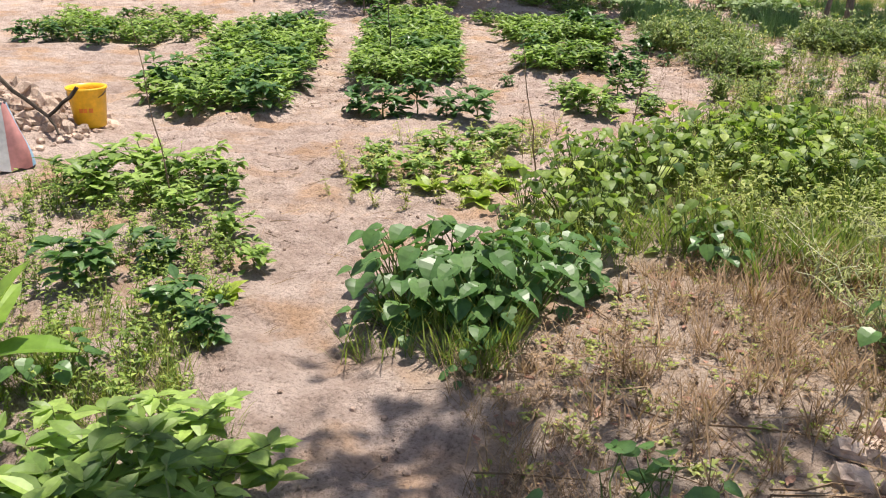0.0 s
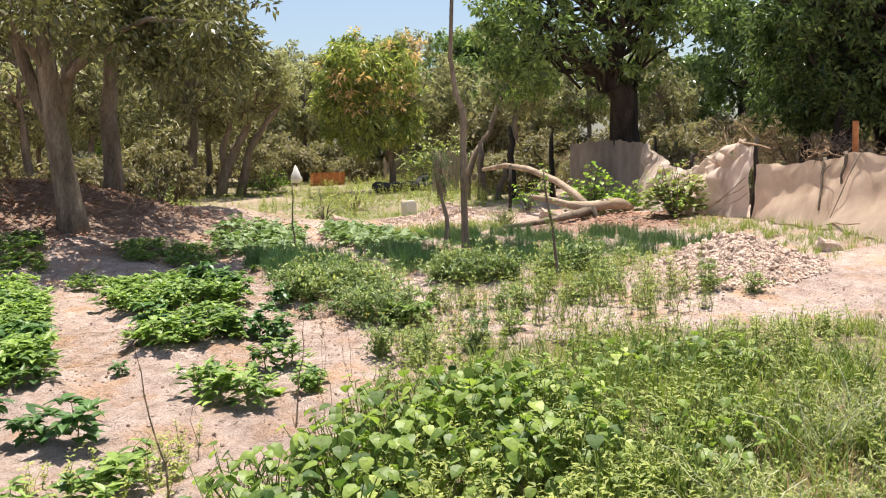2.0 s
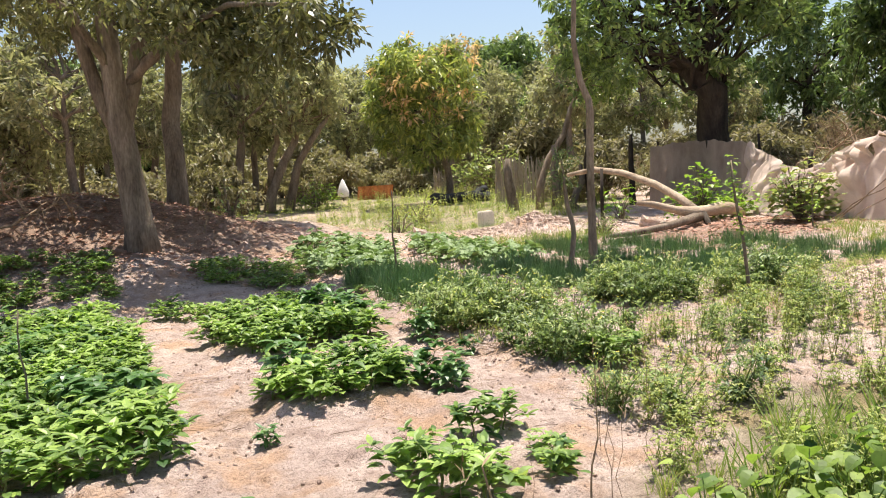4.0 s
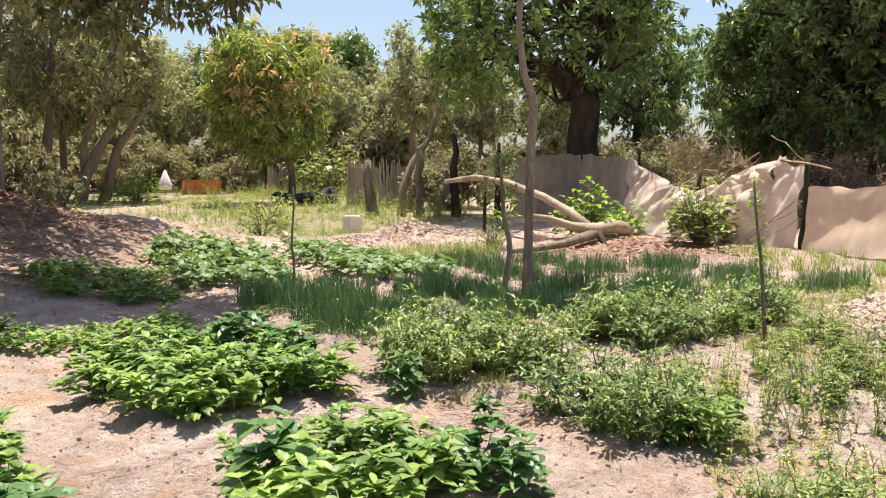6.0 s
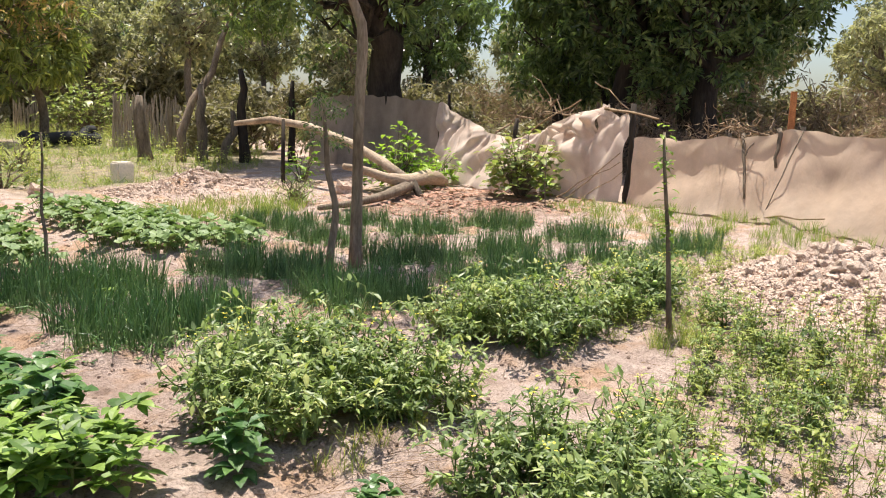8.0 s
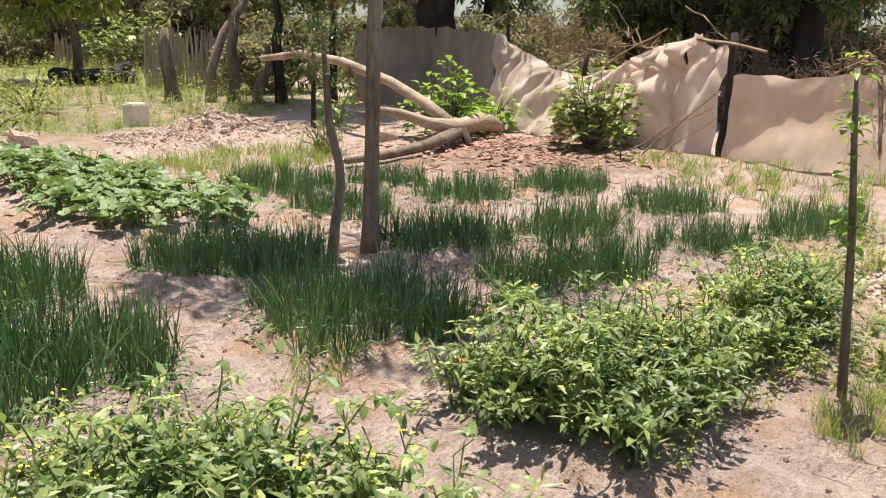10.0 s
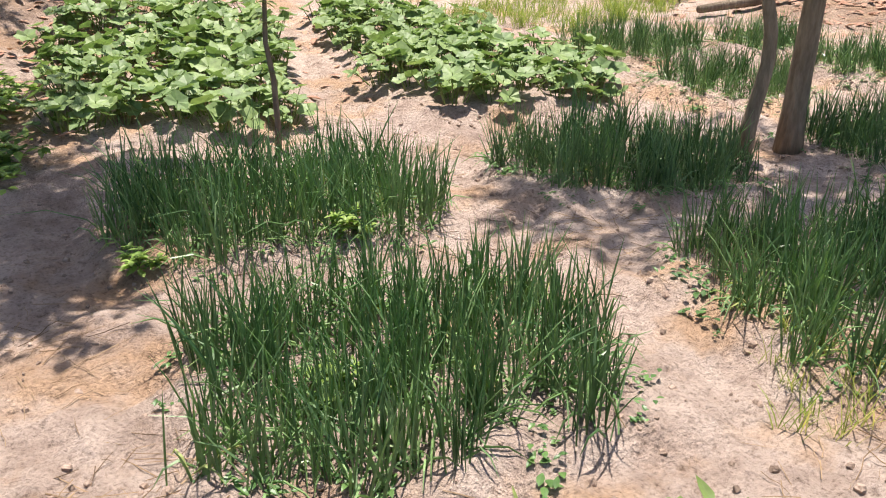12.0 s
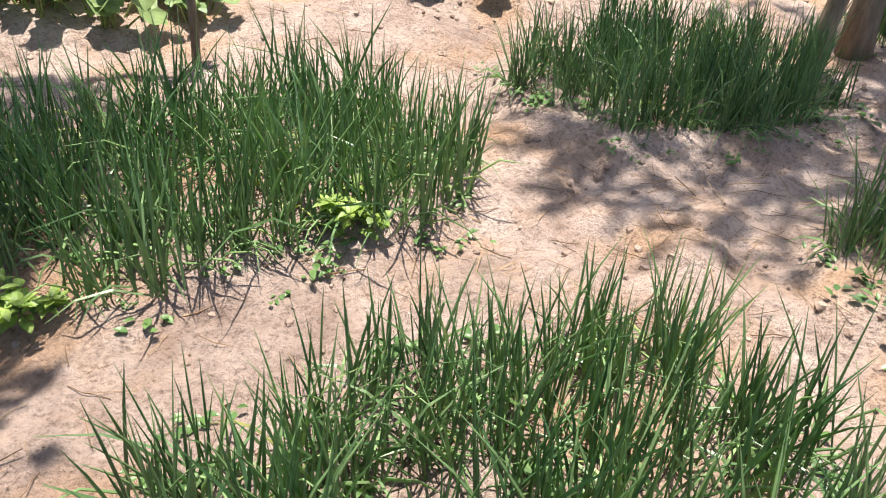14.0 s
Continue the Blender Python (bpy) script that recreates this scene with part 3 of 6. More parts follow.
# ---- pepper and eggplant ----
def leafy_plant(seed, tips, height, spread, leaf, width, per_tip, droop=0.5, prof=OVATE, mid=6):
    """Stems that fork to leafy tips: (stems, leaves)."""
    r = np.random.default_rng(seed)
    stems, leaves = [], []
    top = np.array((0, 0, height * 0.45))
    stems.append(tube(bent((0, 0, -0.02), top, 0, 0.008, 4, r), (0.008, 0.007, 0.006, 0.005), 4, False))
    for i in range(tips):
        a = 6.28 * i / tips + r.normal(0, 0.4)
        rad = spread * math.sqrt(r.uniform(0.05, 1.0))
        tip = np.array((math.cos(a) * rad, math.sin(a) * rad, height * r.uniform(0.3, 1.0) * (1.1 - 0.4 * rad / spread)))
        path = bent(top * r.uniform(0.5, 1.0), tip, 0.02, 0.01, 4, r)
        stems.append(tube(path, (0.005, 0.004, 0.003, 0.002), 3, False))
        for j in range(per_tip):
            b = r.uniform(0, 6.28)
            up = r.uniform(-0.1, 0.9)
            leaves.append(blade(tip - np.array((0, 0, r.uniform(0, 0.03))), (math.cos(b), math.sin(b), up), leaf * r.uniform(0.55, 1.1), width * r.uniform(0.6, 1.1), droop * r.uniform(0.5, 1.5), profile=prof, fold=0.3, r=r))
        for j in range(mid):
            b, q = r.uniform(0, 6.28), path[r.integers(1, 3)]
            leaves.append(blade(q, (math.cos(b), math.sin(b), r.uniform(-0.1, 0.6)), leaf * r.uniform(0.6, 1.15), width * r.uniform(0.8, 1.3), droop, profile=prof, fold=0.2, r=r))
    for _ in range(16):
        a, q = r.uniform(0, 6.28), spread * r.uniform(0.1, 0.7)
        leaves.append(blade((math.cos(a) * q, math.sin(a) * q, height * r.uniform(0.08, 0.35)), (math.cos(a), math.sin(a), r.uniform(-0.1, 0.6)), leaf * r.uniform(0.7, 1.1), width * r.uniform(0.8, 1.3), droop, profile=prof, fold=0.2, r=r))
    return join(stems), join(leaves)


def plant_kind(name, count, material, label, category, group, **kw):
    protos = []
    for i in range(count):
        st, lv = leafy_plant(seed=500 + i * 7 + len(name), **kw)
        protos.append((make_mesh("stem", st, STEM), make_mesh("foliage", lv, material)))

    def place(x, y, s, r):
        st, lv = protos[r.integers(count)]
        ob = thing(name, x, y, ground_z(x, y), label, category, group, turn=r.uniform(0, 360))
        ob.scale = (s, s, s * r.uniform(0.9, 1.1))
        part("stem", st, ob)
        part("foliage", lv, ob)
        return ob
    return place


pepper = plant_kind("pepper_plant", 7, PEPPER, "bushy bright-green pepper plant growing in a sandy bed", "pepper plant", "pepper plants", tips=8, height=0.30, spread=0.17, leaf=0.108, width=0.05, per_tip=7, mid=3)
eggplant = plant_kind("eggplant_plant", 4, PEPPER_DARK, "dark-green leafy eggplant among the peppers", "eggplant", "eggplants", tips=7, height=0.36, spread=0.16, leaf=0.14, width=0.075, per_tip=6, mid=3, droop=0.7)
herb = plant_kind("herb_plant", 4, PEPPER, "low dark-green herb in the shade of a tree", "herb", "shaded herbs", tips=10, height=0.2, spread=0.2, leaf=0.08, width=0.045, per_tip=6, mid=3)
for k, (poly, step) in enumerate(zip(PEPPER_BEDS, (0.22, 0.215, 0.21, 0.25, 0.33))):
    r = np.random.default_rng(40 + k)
    xs, ys = rows_in(poly, step, r, 0.16)
    for x, y in zip(xs, ys):
        (pepper if r.random() < 0.86 else eggplant)(x, y, r.uniform(0.8, 1.15), r)
r = np.random.default_rng(77)
for poly in HERB_BEDS:
    for x, y in zip(*rows_in(poly, 0.3, r, 0.2)):
        herb(x, y, r.uniform(0.8, 1.15), r)
for x, y, s in ((-0.62, 6.95, 0.95), (-0.35, 7.1, 1.0), (-0.85, 7.15, 0.9), (0.15, 6.85, 1.0), (-0.1, 7.05, 0.7), (1.85, 8.95, 0.75), (1.75, 9.15, 0.9), (1.98, 9.2, 0.6), (2.0, 12.1, 1.0), (1.75, 12.2, 1.0), (1.45, 12.4, 0.9), (2.15, 11.9, 0.8),
                (-1.7, 3.5, 0.85), (-1.45, 3.75, 0.65), (-1.2, 3.15, 0.6), (-1.02, 3.0, 0.55), (2.42, 9.92, 0.5), (0.5, 8.5, 0.4), (2.3, 10.55, 0.8)):
    eggplant(x, y, s, r)
for x, y, s in ((1.05, 7.3, 1.05), (0.95, 7.55, 0.95), (1.2, 7.15, 1.0), (1.1, 7.7, 0.8), (1.5, 7.9, 0.95), (1.72, 7.95, 0.85), (1.35, 7.45, 0.7), (1.65, 7.25, 0.75), (1.75, 7.5, 0.6), (5.55, 11.85, 0.85), (3.05, 12.6, 0.5), (3.55, 13.62, 0.5), (2.75, 13.75, 0.45), (3.12, 8.86, 0.9), (2.95, 8.98, 0.8), (3.3, 8.95, 0.7), (-0.85, 2.2, 1.0), (-1.0, 1.95, 1.1), (-0.7, 2.0, 1.0), (-1.2, 2.1, 1.1),
                (-0.75, 1.75, 1.0), (-1.05, 1.7, 1.1), (-1.4, 1.9, 1.1), (-0.62, 1.6, 0.9), (-2.2, 4.75, 1.1), (-1.95, 4.9, 1.1), (-1.7, 4.75, 1.1), (-1.5, 4.85, 1.0), (-2.05, 4.55, 1.0), (-1.75, 4.55, 0.95), (-1.35, 4.65, 0.9), (-1.5, 4.35, 0.8),
                (-1.2, 4.1, 0.7), (-1.0, 3.75, 0.6), (-0.5, 5.05, 0.8), (-0.25, 5.2, 0.9), (0.05, 5.35, 0.9), (-0.15, 5.7, 0.9), (0.2, 5.9, 1.0), (-0.55, 5.5, 0.7), (0.35, 6.2, 0.9)):
    pepper(x, y, s, r)


# ---- tomatoes ----
def tomato_proto(seed):
    r = np.random.default_rng(seed)
    stems, leaves, fruit, petals = [], [], [], []
    for i in range(11):
        a, rad = r.uniform(0, 6.28), r.uniform(0.03, 0.3)
        tip = np.array((math.cos(a) * rad, math.sin(a) * rad, r.uniform(0.16, 0.5) * (1.1 - rad)))
        path = bent((r.normal(0, 0.02), r.normal(0, 0.02), -0.02), tip, 0.03, 0.018, 6, r)
        stems.append(tube(path, np.linspace(0.006, 0.0025, 6), 4, False))
        for j in range(9):
            q, b = path[r.integers(0, 6)], r.uniform(0, 6.28)
            w = np.array((math.cos(b), math.sin(b), r.uniform(-0.3, 0.4)))
            reach = r.uniform(0.05, 0.14)
            rib = bent(q, q + unit(w) * reach + np.array((0, 0, -0.02)), 0.012, 0, 4, r)
            stems.append(tube(rib, (0.002, 0.002, 0.0015, 0.001), 3, False))
            side = np.cross(unit(w), (0, 0, 1))
            for t, sgn in ((1, 1), (1, -1), (2, 1), (2, -1), (3, 0)):
                leaves.append(blade(rib[t], unit(w) * 0.6 + side * sgn + r.normal(0, 0.45, 3) + np.array((0, 0, r.uniform(-0.3, 0.5))), r.uniform(0.028, 0.078), r.uniform(0.012, 0.032), r.uniform(-0.5, 1.4), profile=(0.0, 1.0, 0.7, 0.0), fold=0.4, r=r))
        if r.random() < 0.2:
            q = path[-1]
            for j in range(5):
                b = r.uniform(0, 6.28)
                petals.append(blade(q + r.normal(0, 0.015, 3), (math.cos(b), math.sin(b), 0.4), 0.021, 0.011, 0.3, profile=(0.0, 1.0, 0.0), r=r))
        if r.random() < 0.5:
            q = path[3] + np.array((r.normal(0, 0.03), r.normal(0, 0.03), -0.02))
            fruit.append(ball(q, r.uniform(0.014, 0.024), 7, 5))
    return join(stems), join(leaves), fruit, petals


def ball(c, rad, seg=8, rings=6, squash=0.9):
    vs, fs = [np.array(c) + (0, 0, rad * squash)], []
    for i in range(1, rings):
        t = math.pi * i / rings
        for k in range(seg):
            a = 2 * math.pi * k / seg
            vs.append(np.array(c) + np.array((math.sin(t) * math.cos(a), math.sin(t) * math.sin(a), math.cos(t) * squash)) * rad)
    vs.append(np.array(c) - (0, 0, rad * squash))
    for k in range(seg):
        fs.append((0, 1 + k, 1 + (k + 1) % seg))
        b = 1 + (rings - 2) * seg
        fs.append((len(vs) - 1, b + (k + 1) % seg, b + k))
    for i in range(rings - 2):
        for k in range(seg):
            a, b = 1 + i * seg + k, 1 + i * seg + (k + 1) % seg
            fs += [(a, a + seg, b + seg), (a, b + seg, b)]
    return np.array(vs), np.array(fs)


TOMATOES = []
for i in range(6):
    st, lv, fr, pe = tomato_proto(900 + i)
    TOMATOES.append((make_mesh("stem", st, STEM), make_mesh("foliage", lv, TOMATO), [make_mesh("tomato", f, TOMATO_GREEN, True) for f in fr], make_mesh("blossom", join(pe), FLOWER) if pe else None))


def tomato_plant(x, y, s, r):
    st, lv, fr, pe = TOMATOES[r.integers(6)]
    ob = thing("tomato_plant", x, y, None, "bushy tomato plant with drooping leaves and green fruit", "tomato plant", "tomato plants", turn=r.uniform(0, 360))
    ob.scale = (s, s, s)
    stem = part("stem", st, ob)
    part("foliage", lv, ob)
    for f in fr:
        part("tomato", f, stem, "small unripe green tomato")
    if pe:
        part("blossom", pe, stem, "small yellow flowers")


for k, (poly, step, s) in enumerate(zip(TOMATO_BEDS, (0.24, 0.26, 0.23, 0.25), (0.92, 0.82, 0.9, 0.9))):
    r = np.random.default_rng(60 + k)
    for x, y in zip(*rows_in(poly, step, r, 0.2)):
        tomato_plant(x, y, s * r.uniform(0.9, 1.22), r)
r = np.random.default_rng(66)
for x, y, s in ((4.48, 11.22, 0.8), (4.66, 11.34, 0.85), (4.42, 11.0, 0.85), (4.82, 11.28, 0.8), (3.0, 11.62, 0.62), (3.35, 11.5, 0.7), (2.85, 11.5, 0.6), (4.2, 9.05, 0.6), (4.35, 8.85, 0.7), (4.0, 9.4, 0.5), (4.6, 9.5, 0.6), (5.2, 9.7, 0.7), (5.1, 9.0, 0.6), (5.5, 9.4, 0.7),
                (2.45, 7.9, 0.75), (2.7, 7.7, 0.8), (2.9, 8.05, 0.7), (2.55, 8.2, 0.6), (3.7, 8.0, 0.7), (3.2, 7.7, 0.8), (6.2, 10.0, 0.8), (6.9, 11.1, 0.8), (7.2, 10.9, 0.8), (6.0, 9.7, 0.7), (5.8, 9.2, 0.7), (6.4, 8.4, 0.8), (6.7, 8.1, 0.7)):
    tomato_plant(x, y, s, r)
ripe = thing("ripe_tomato", 4.5, 11.3, 0.0, "ripe orange-red tomato hanging among tomato leaves", "tomato")
part("fruit", make_mesh("fruit", ball((0, 0, ground_z(4.5, 11.3) + 0.17), 0.022), TOMATO_RED, True), ripe)


# ---- squash ----
def squash_proto(seed):
    r = np.random.default_rng(seed)
    stalks, leaves = [], []
    for i in range(10):
        a, rad = r.uniform(0, 6.28), r.uniform(0.02, 0.2)
        h = r.uniform(0.05, 0.21)
        top = np.array((math.cos(a) * rad, math.sin(a) * rad, h))
        stalks.append(tube(bent((top[0] * 0.4, top[1] * 0.4, -0.02), top, 0.01, 0.006, 3, r), (0.005, 0.004, 0.003), 4, False))
        n = np.array((math.cos(a) * 0.3 + r.normal(0, 0.25), math.sin(a) * 0.3 + r.normal(0, 0.35), 1.0))
        leaves.append(disc_leaf(top, n, r.uniform(0.045, 0.085), 5, 0.25, 0.18, r))
    return join(stalks), leaves


SQUASHES = []
for i in range(8):
    st, lv = squash_proto(1300 + i)
    SQUASHES.append((make_mesh("stalk", st, STEM), [make_mesh("leaf", q, SQUASH) for q in lv]))
for k, poly in enumerate(SQUASH_BEDS):
    r = np.random.default_rng(1400 + k)
    for x, y in zip(*rows_in(poly, 0.235, r, 0.22)):
        st, lv = SQUASHES[r.integers(8)]
        ob = thing("squash_plant", x, y, None, "squash plant with broad dusty-green lobed leaves spreading over soil", "squash plant", "squash plants", turn=r.uniform(0, 360))
        s = r.uniform(0.85, 1.2)
        ob.scale = (s, s, s)
        part("stalk", st, ob)
        for q in lv:
            part("leaf", q, ob)


# ---- vines, weeds, grasses ----
def tuft_proto(seed, n, h, spread, width, droop):
    r = np.random.default_rng(seed)
    out = []
    for _ in range(n):
        a = r.uniform(0, 6.28)
        b = (r.normal(0, spread * 0.3), r.normal(0, spread * 0.3), -0.01)
        out.append(blade(b, (math.cos(a) * spread * 4, math.sin(a) * spread * 4, 1.0), h * r.uniform(0.5, 1.1), width, droop * r.uniform(0.3, 1.6), profile=NARROW, fold=0.3, r=r))
    return join(out)


def forb_proto(seed, h=0.25, leaf=0.046, n=33):
    r = np.random.default_rng(seed)
    out = []
    for _ in range(3):
        a = r.uniform(0, 6.28)
        tip = np.array((math.cos(a) * r.uniform(0.02, 0.1), math.sin(a) * r.uniform(0.02, 0.1), h * r.uniform(0.6, 1.0)))
        path = bent((0, 0, -0.01), tip, 0, 0.01, 6, r)
        out.append(tube(path, np.linspace(0.003, 0.0015, 6), 3, False))
        for _ in range(n // 3):
            t, b = r.uniform(0.15, 1.0), r.uniform(0, 6.28)
            q = path[min(5, int(t * 5.99))]
            out.append(blade(q, (math.cos(b), math.sin(b), r.uniform(0.0, 0.8)), leaf * r.uniform(0.6, 1.3), leaf * 0.46 * r.uniform(0.7, 1.2), 0.7, profile=FAR_LEAF, r=r))
    return join(out)


TUFTS = [tuft_proto(s, 16, 0.22, 0.10, 0.006, 0.7) for s in range(6)]
FORBS = [forb_proto(s) for s in range(8)]
FORBS_TALL = [forb_proto(40 + s, 0.42, 0.05, 36) for s in range(6)]
DRY_TUFTS = [tuft_proto(30 + s, 18, 0.17, 0.12, 0.004, 0.6) for s in range(5)]
STALKS = [join([tube(bent((0, 0, -0.02), (r0 * 0.1, r0 * 0.05, 0.55 + 0.1 * r0), 0, 0.012, 6, np.random.default_rng(i)), np.linspace(0.0022, 0.001, 6), 3, False),
                *[blade((r0 * 0.1, r0 * 0.05, 0.45 + 0.02 * j), (math.cos(j), math.sin(j), 1.2), 0.05, 0.006, 0.2, profile=NARROW) for j in range(6)]]) for i, r0 in enumerate((-0.8, -0.3, 0.2, 0.6, 1.0))]


def stuff(name, vf, material, label, category):
    return tagged(new(name, make_mesh(name, vf, material)), label, category, kind="stuff")


r = np.random.default_rng(31)
wx, wy = fill(WEED_ZONE, 2600, r)
keep = vnoise(wx, wy, 1.2, 2) + r.normal(0, 0.22, len(wx)) > 0.2
wx, wy = wx[keep], wy[keep]
stuff("weeds", scatter(FORBS, wx, wy, 0.4, 1.0, r), WEED, "tangle of small light-green leafy weeds beside the beds", "weeds")
wx, wy = fill(WEED_ZONE, 1500, r)
keep = vnoise(wx, wy, 0.8, 6) + r.normal(0, 0.25, len(wx)) > -0.05
wx, wy = wx[keep], wy[keep]
stuff("grass", scatter(TUFTS, wx, wy, 0.5, 1.1, r), GRASS, "yellowing wild grass tufts between the weeds", "grass")
wx, wy = fill(DRY_ZONE, 900, r)
keep = vnoise(wx, wy, 1.6, 3) + r.normal(0, 0.2, len(wx)) > -0.05
stuff("dry_grass", scatter(DRY_TUFTS, wx[keep], wy[keep], 0.35, 1.1, r), DRY, "dry straw-coloured grass on bare earth", "dry grass")
wx, wy = fill(DRY_ZONE, 520, r)
stuff("ground_weeds", scatter(SEEDLING_WEEDS, wx, wy, 0.25, 0.7, r), WEED, "tiny green weeds on dry ground", "weeds")
edge = [(5.0, 7.6), (6.6, 7.4), (7.0, 8.6), (6.3, 9.4), (5.2, 10.5), (3.5, 10.0), (3.5, 8.6)]
wx, wy = fill(edge, 330, r)
keep = ~((wx < 5.6) & (wy > 9.5)) & (vnoise(wx, wy, 1.1, 4) > 0.08)
wx, wy = wx[keep], wy[keep]
stuff("tall_weeds", scatter(FORBS_TALL, wx, wy, 0.45, 1.0, r), WEED, "knee-high light-green weeds around the clay heap", "weeds")
beds_edge = [(2.4, 7.2), (3.6, 7.6), (3.4, 8.6), (4.0, 9.9), (6.8, 10.0), (7.8, 10.6), (9.8, 10.4), (10.6, 12.5), (8.6, 11.0), (6.2, 11.4), (5.2, 11.4), (4.2, 9.9), (2.5, 8.4)]
wx, wy = fill(beds_edge, 600, r)
keep = ~((wx > 3.4) & (wx < 5.7) & (wy > 9.6) & (wy < 10.35))
wx, wy = wx[keep], wy[keep]
stuff("bed_weeds", scatter(FORBS, wx, wy, 0.3, 0.85, r), WEED, "light-green weeds on the paths between beds", "weeds")
left_edge = [(-2.6, 2.2), (-0.95, 2.3), (-1.0, 3.2), (-1.2, 4.2), (-1.6, 5.0), (-2.5, 5.1), (-2.9, 4.0)]
wx, wy = fill(left_edge, 620, r)
stuff("path_weeds", scatter(FORBS, wx, wy, 0.25, 0.8, r), VINE, "low green weeds beside the sandy path", "weeds")
front = [(-1.9, 1.2), (-0.7, 1.2), (-0.65, 2.1), (-0.9, 2.7), (-1.9, 2.9)]
wx, wy = fill(front, 130, r)
stuff("path_grass", scatter(TUFTS, wx, wy, 0.4, 0.8, r), GRASS, "short green grass beside the sandy path", "grass")
wx, wy = fill([(-0.45, 2.95), (0.1, 2.75), (0.3, 3.2), (-0.3, 3.35)], 45, r)
stuff("bush_grass", scatter(TUFTS, wx, wy, 0.7, 1.1, r), GRASS, "bright grass tufts under a leafy bush", "grass")
wx, wy = fill([(-2.4, 2.3), (-1.0, 2.4), (-1.0, 3.0), (-1.5, 3.2), (-2.4, 3.1)], 120, r)
stuff("edge_grass", scatter(TUFTS, wx, wy, 0.4, 0.9, r), GRASS, "short green grass along the path edge", "grass")
wx, wy = fill([(0.9, 4.3), (2.3, 4.0), (4.2, 4.4), (4.6, 6.2), (3.0, 7.1), (1.9, 6.6)], 700, r)
keep = vnoise(wx, wy, 1.3, 3) > 0.05
wx, wy = wx[keep], wy[keep]
stuff("lush_weeds", scatter(FORBS, wx, wy, 0.5, 1.15, r), WEED, "lush green leafy weeds", "weeds")
wx, wy = fill([(0.8, 3.9), (2.0, 3.4), (4.4, 3.6), (5.6, 5.2), (4.6, 6.8), (3.0, 7.3), (1.4, 6.0)], 380, r)
keep = vnoise(wx, wy, 0.9, 5) > -0.25
wx, wy = wx[keep], wy[keep]
stuff("rank_grass", scatter(TUFTS, wx, wy, 0.9, 1.9, r), GRASS, "rank yellow-green grass standing among the weeds", "grass")
wx, wy = fill([(0.9, 4.3), (2.6, 3.8), (4.4, 4.2), (5.4, 5.4), (4.4, 6.6), (2.4, 6.6)], 240, r)
keep = vnoise(wx, wy, 1.0, 7) > 0.1
stuff("tall_weeds", scatter(FORBS_TALL, wx[keep], wy[keep], 0.6, 1.15, r), WEED, "tall light-green weeds standing in patches", "weeds")
wx, wy = fill([(1.4, 3.6), (3.2, 3.0), (5.2, 3.8), (5.6, 5.0), (3.8, 5.0), (2.2, 4.4)], 260, r)
keep = vnoise(wx, wy, 1.1, 8) > -0.1
stuff("withered_grass", scatter(TUFTS, wx[keep], wy[keep], 0.6, 1.2, r), DRY, "patches of withered straw-coloured grass among weeds", "grass")
wx, wy = fill([(2.3, 8.0), (3.6, 7.8), (5.8, 8.4), (7.2, 9.8), (6.9, 11.2), (5.4, 11.3), (4.3, 10.6), (3.6, 9.8), (2.4, 9.6)], 700, r)
keep = (vnoise(wx, wy, 0.8, 11) > -0.1) & ~((wx > 3.5) & (wx < 5.6) & (wy > 9.6) & (wy < 10.35))
stuff("creeping_weeds", scatter(FORBS, wx[keep], wy[keep], 0.2, 0.55, r), TOMATO, "low olive-green weeds creeping between tomato plants", "weeds")
wx, wy = fill([(0.3, 1.5), (1.5, 1.4), (2.6, 2.3), (2.2, 3.6), (1.2, 3.9), (0.5, 3.3)], 210, r)
stuff("dry_tufts", scatter(TUFTS, wx, wy, 0.4, 1.05, r), DRY, "tufts of straw-coloured dry grass on parched ground", "grass")
wx, wy = fill(DRY_ZONE, 750, r)
stuff("dry_stubble", scatter(FORBS, wx, wy, 0.12, 0.4, r), DRY, "brown dried weed stubble on parched ground", "stubble")
gx = np.concatenate([r.normal(5.55, 0.16, 34), r.normal(4.25, 0.12, 12), r.normal(3.0, 0.25, 22)])
gy = np.concatenate([r.normal(10.02, 0.09, 34), r.normal(12.02, 0.1, 12), r.normal(10.35, 0.06, 22)])
stuff("bed_grass", scatter(TUFTS, gx, gy, 0.4, 0.85, r), GRASS, "green grass tufts at the edges of the beds", "grass")
salad = [(-0.85, 4.7), (0.0, 4.6), (0.5, 5.6), (0.8, 6.6), (-0.2, 6.4), (-0.7, 5.6)]
wx, wy = fill(salad, 110, r)
stuff("salad_weeds", scatter(FORBS, wx, wy, 0.3, 0.9, r), WEED, "small weeds between lettuce and peppers", "weeds")
near_fence = [(9.8, 9.6), (11.4, 10.0), (12.0, 12.0), (12.4, 13.8), (11.8, 15.0), (10.6, 13.6), (9.9, 11.6)]
wx, wy = fill(near_fence, 240, r)
stuff("fence_grass", scatter(TUFTS, wx, wy, 0.5, 1.2, r), GRASS, "yellow-green grass along the cloth fence", "grass")
wx, wy = fill([(6.0, 18.4), (7.2, 17.0), (9.0, 17.4), (9.8, 18.6), (9.0, 19.2), (7.6, 18.8)], 170, r)
stuff("heap_grass", scatter(TUFTS, wx, wy, 0.6, 1.5, r), GRASS, "yellow-green grass beside the pale heap", "grass")
wx, wy = fill(TURF_ZONE, 2600, r)
keep = vnoise(wx, wy, 0.45, 9) + r.normal(0, 0.2, len(wx)) > -0.15
wx, wy = wx[keep], wy[keep]
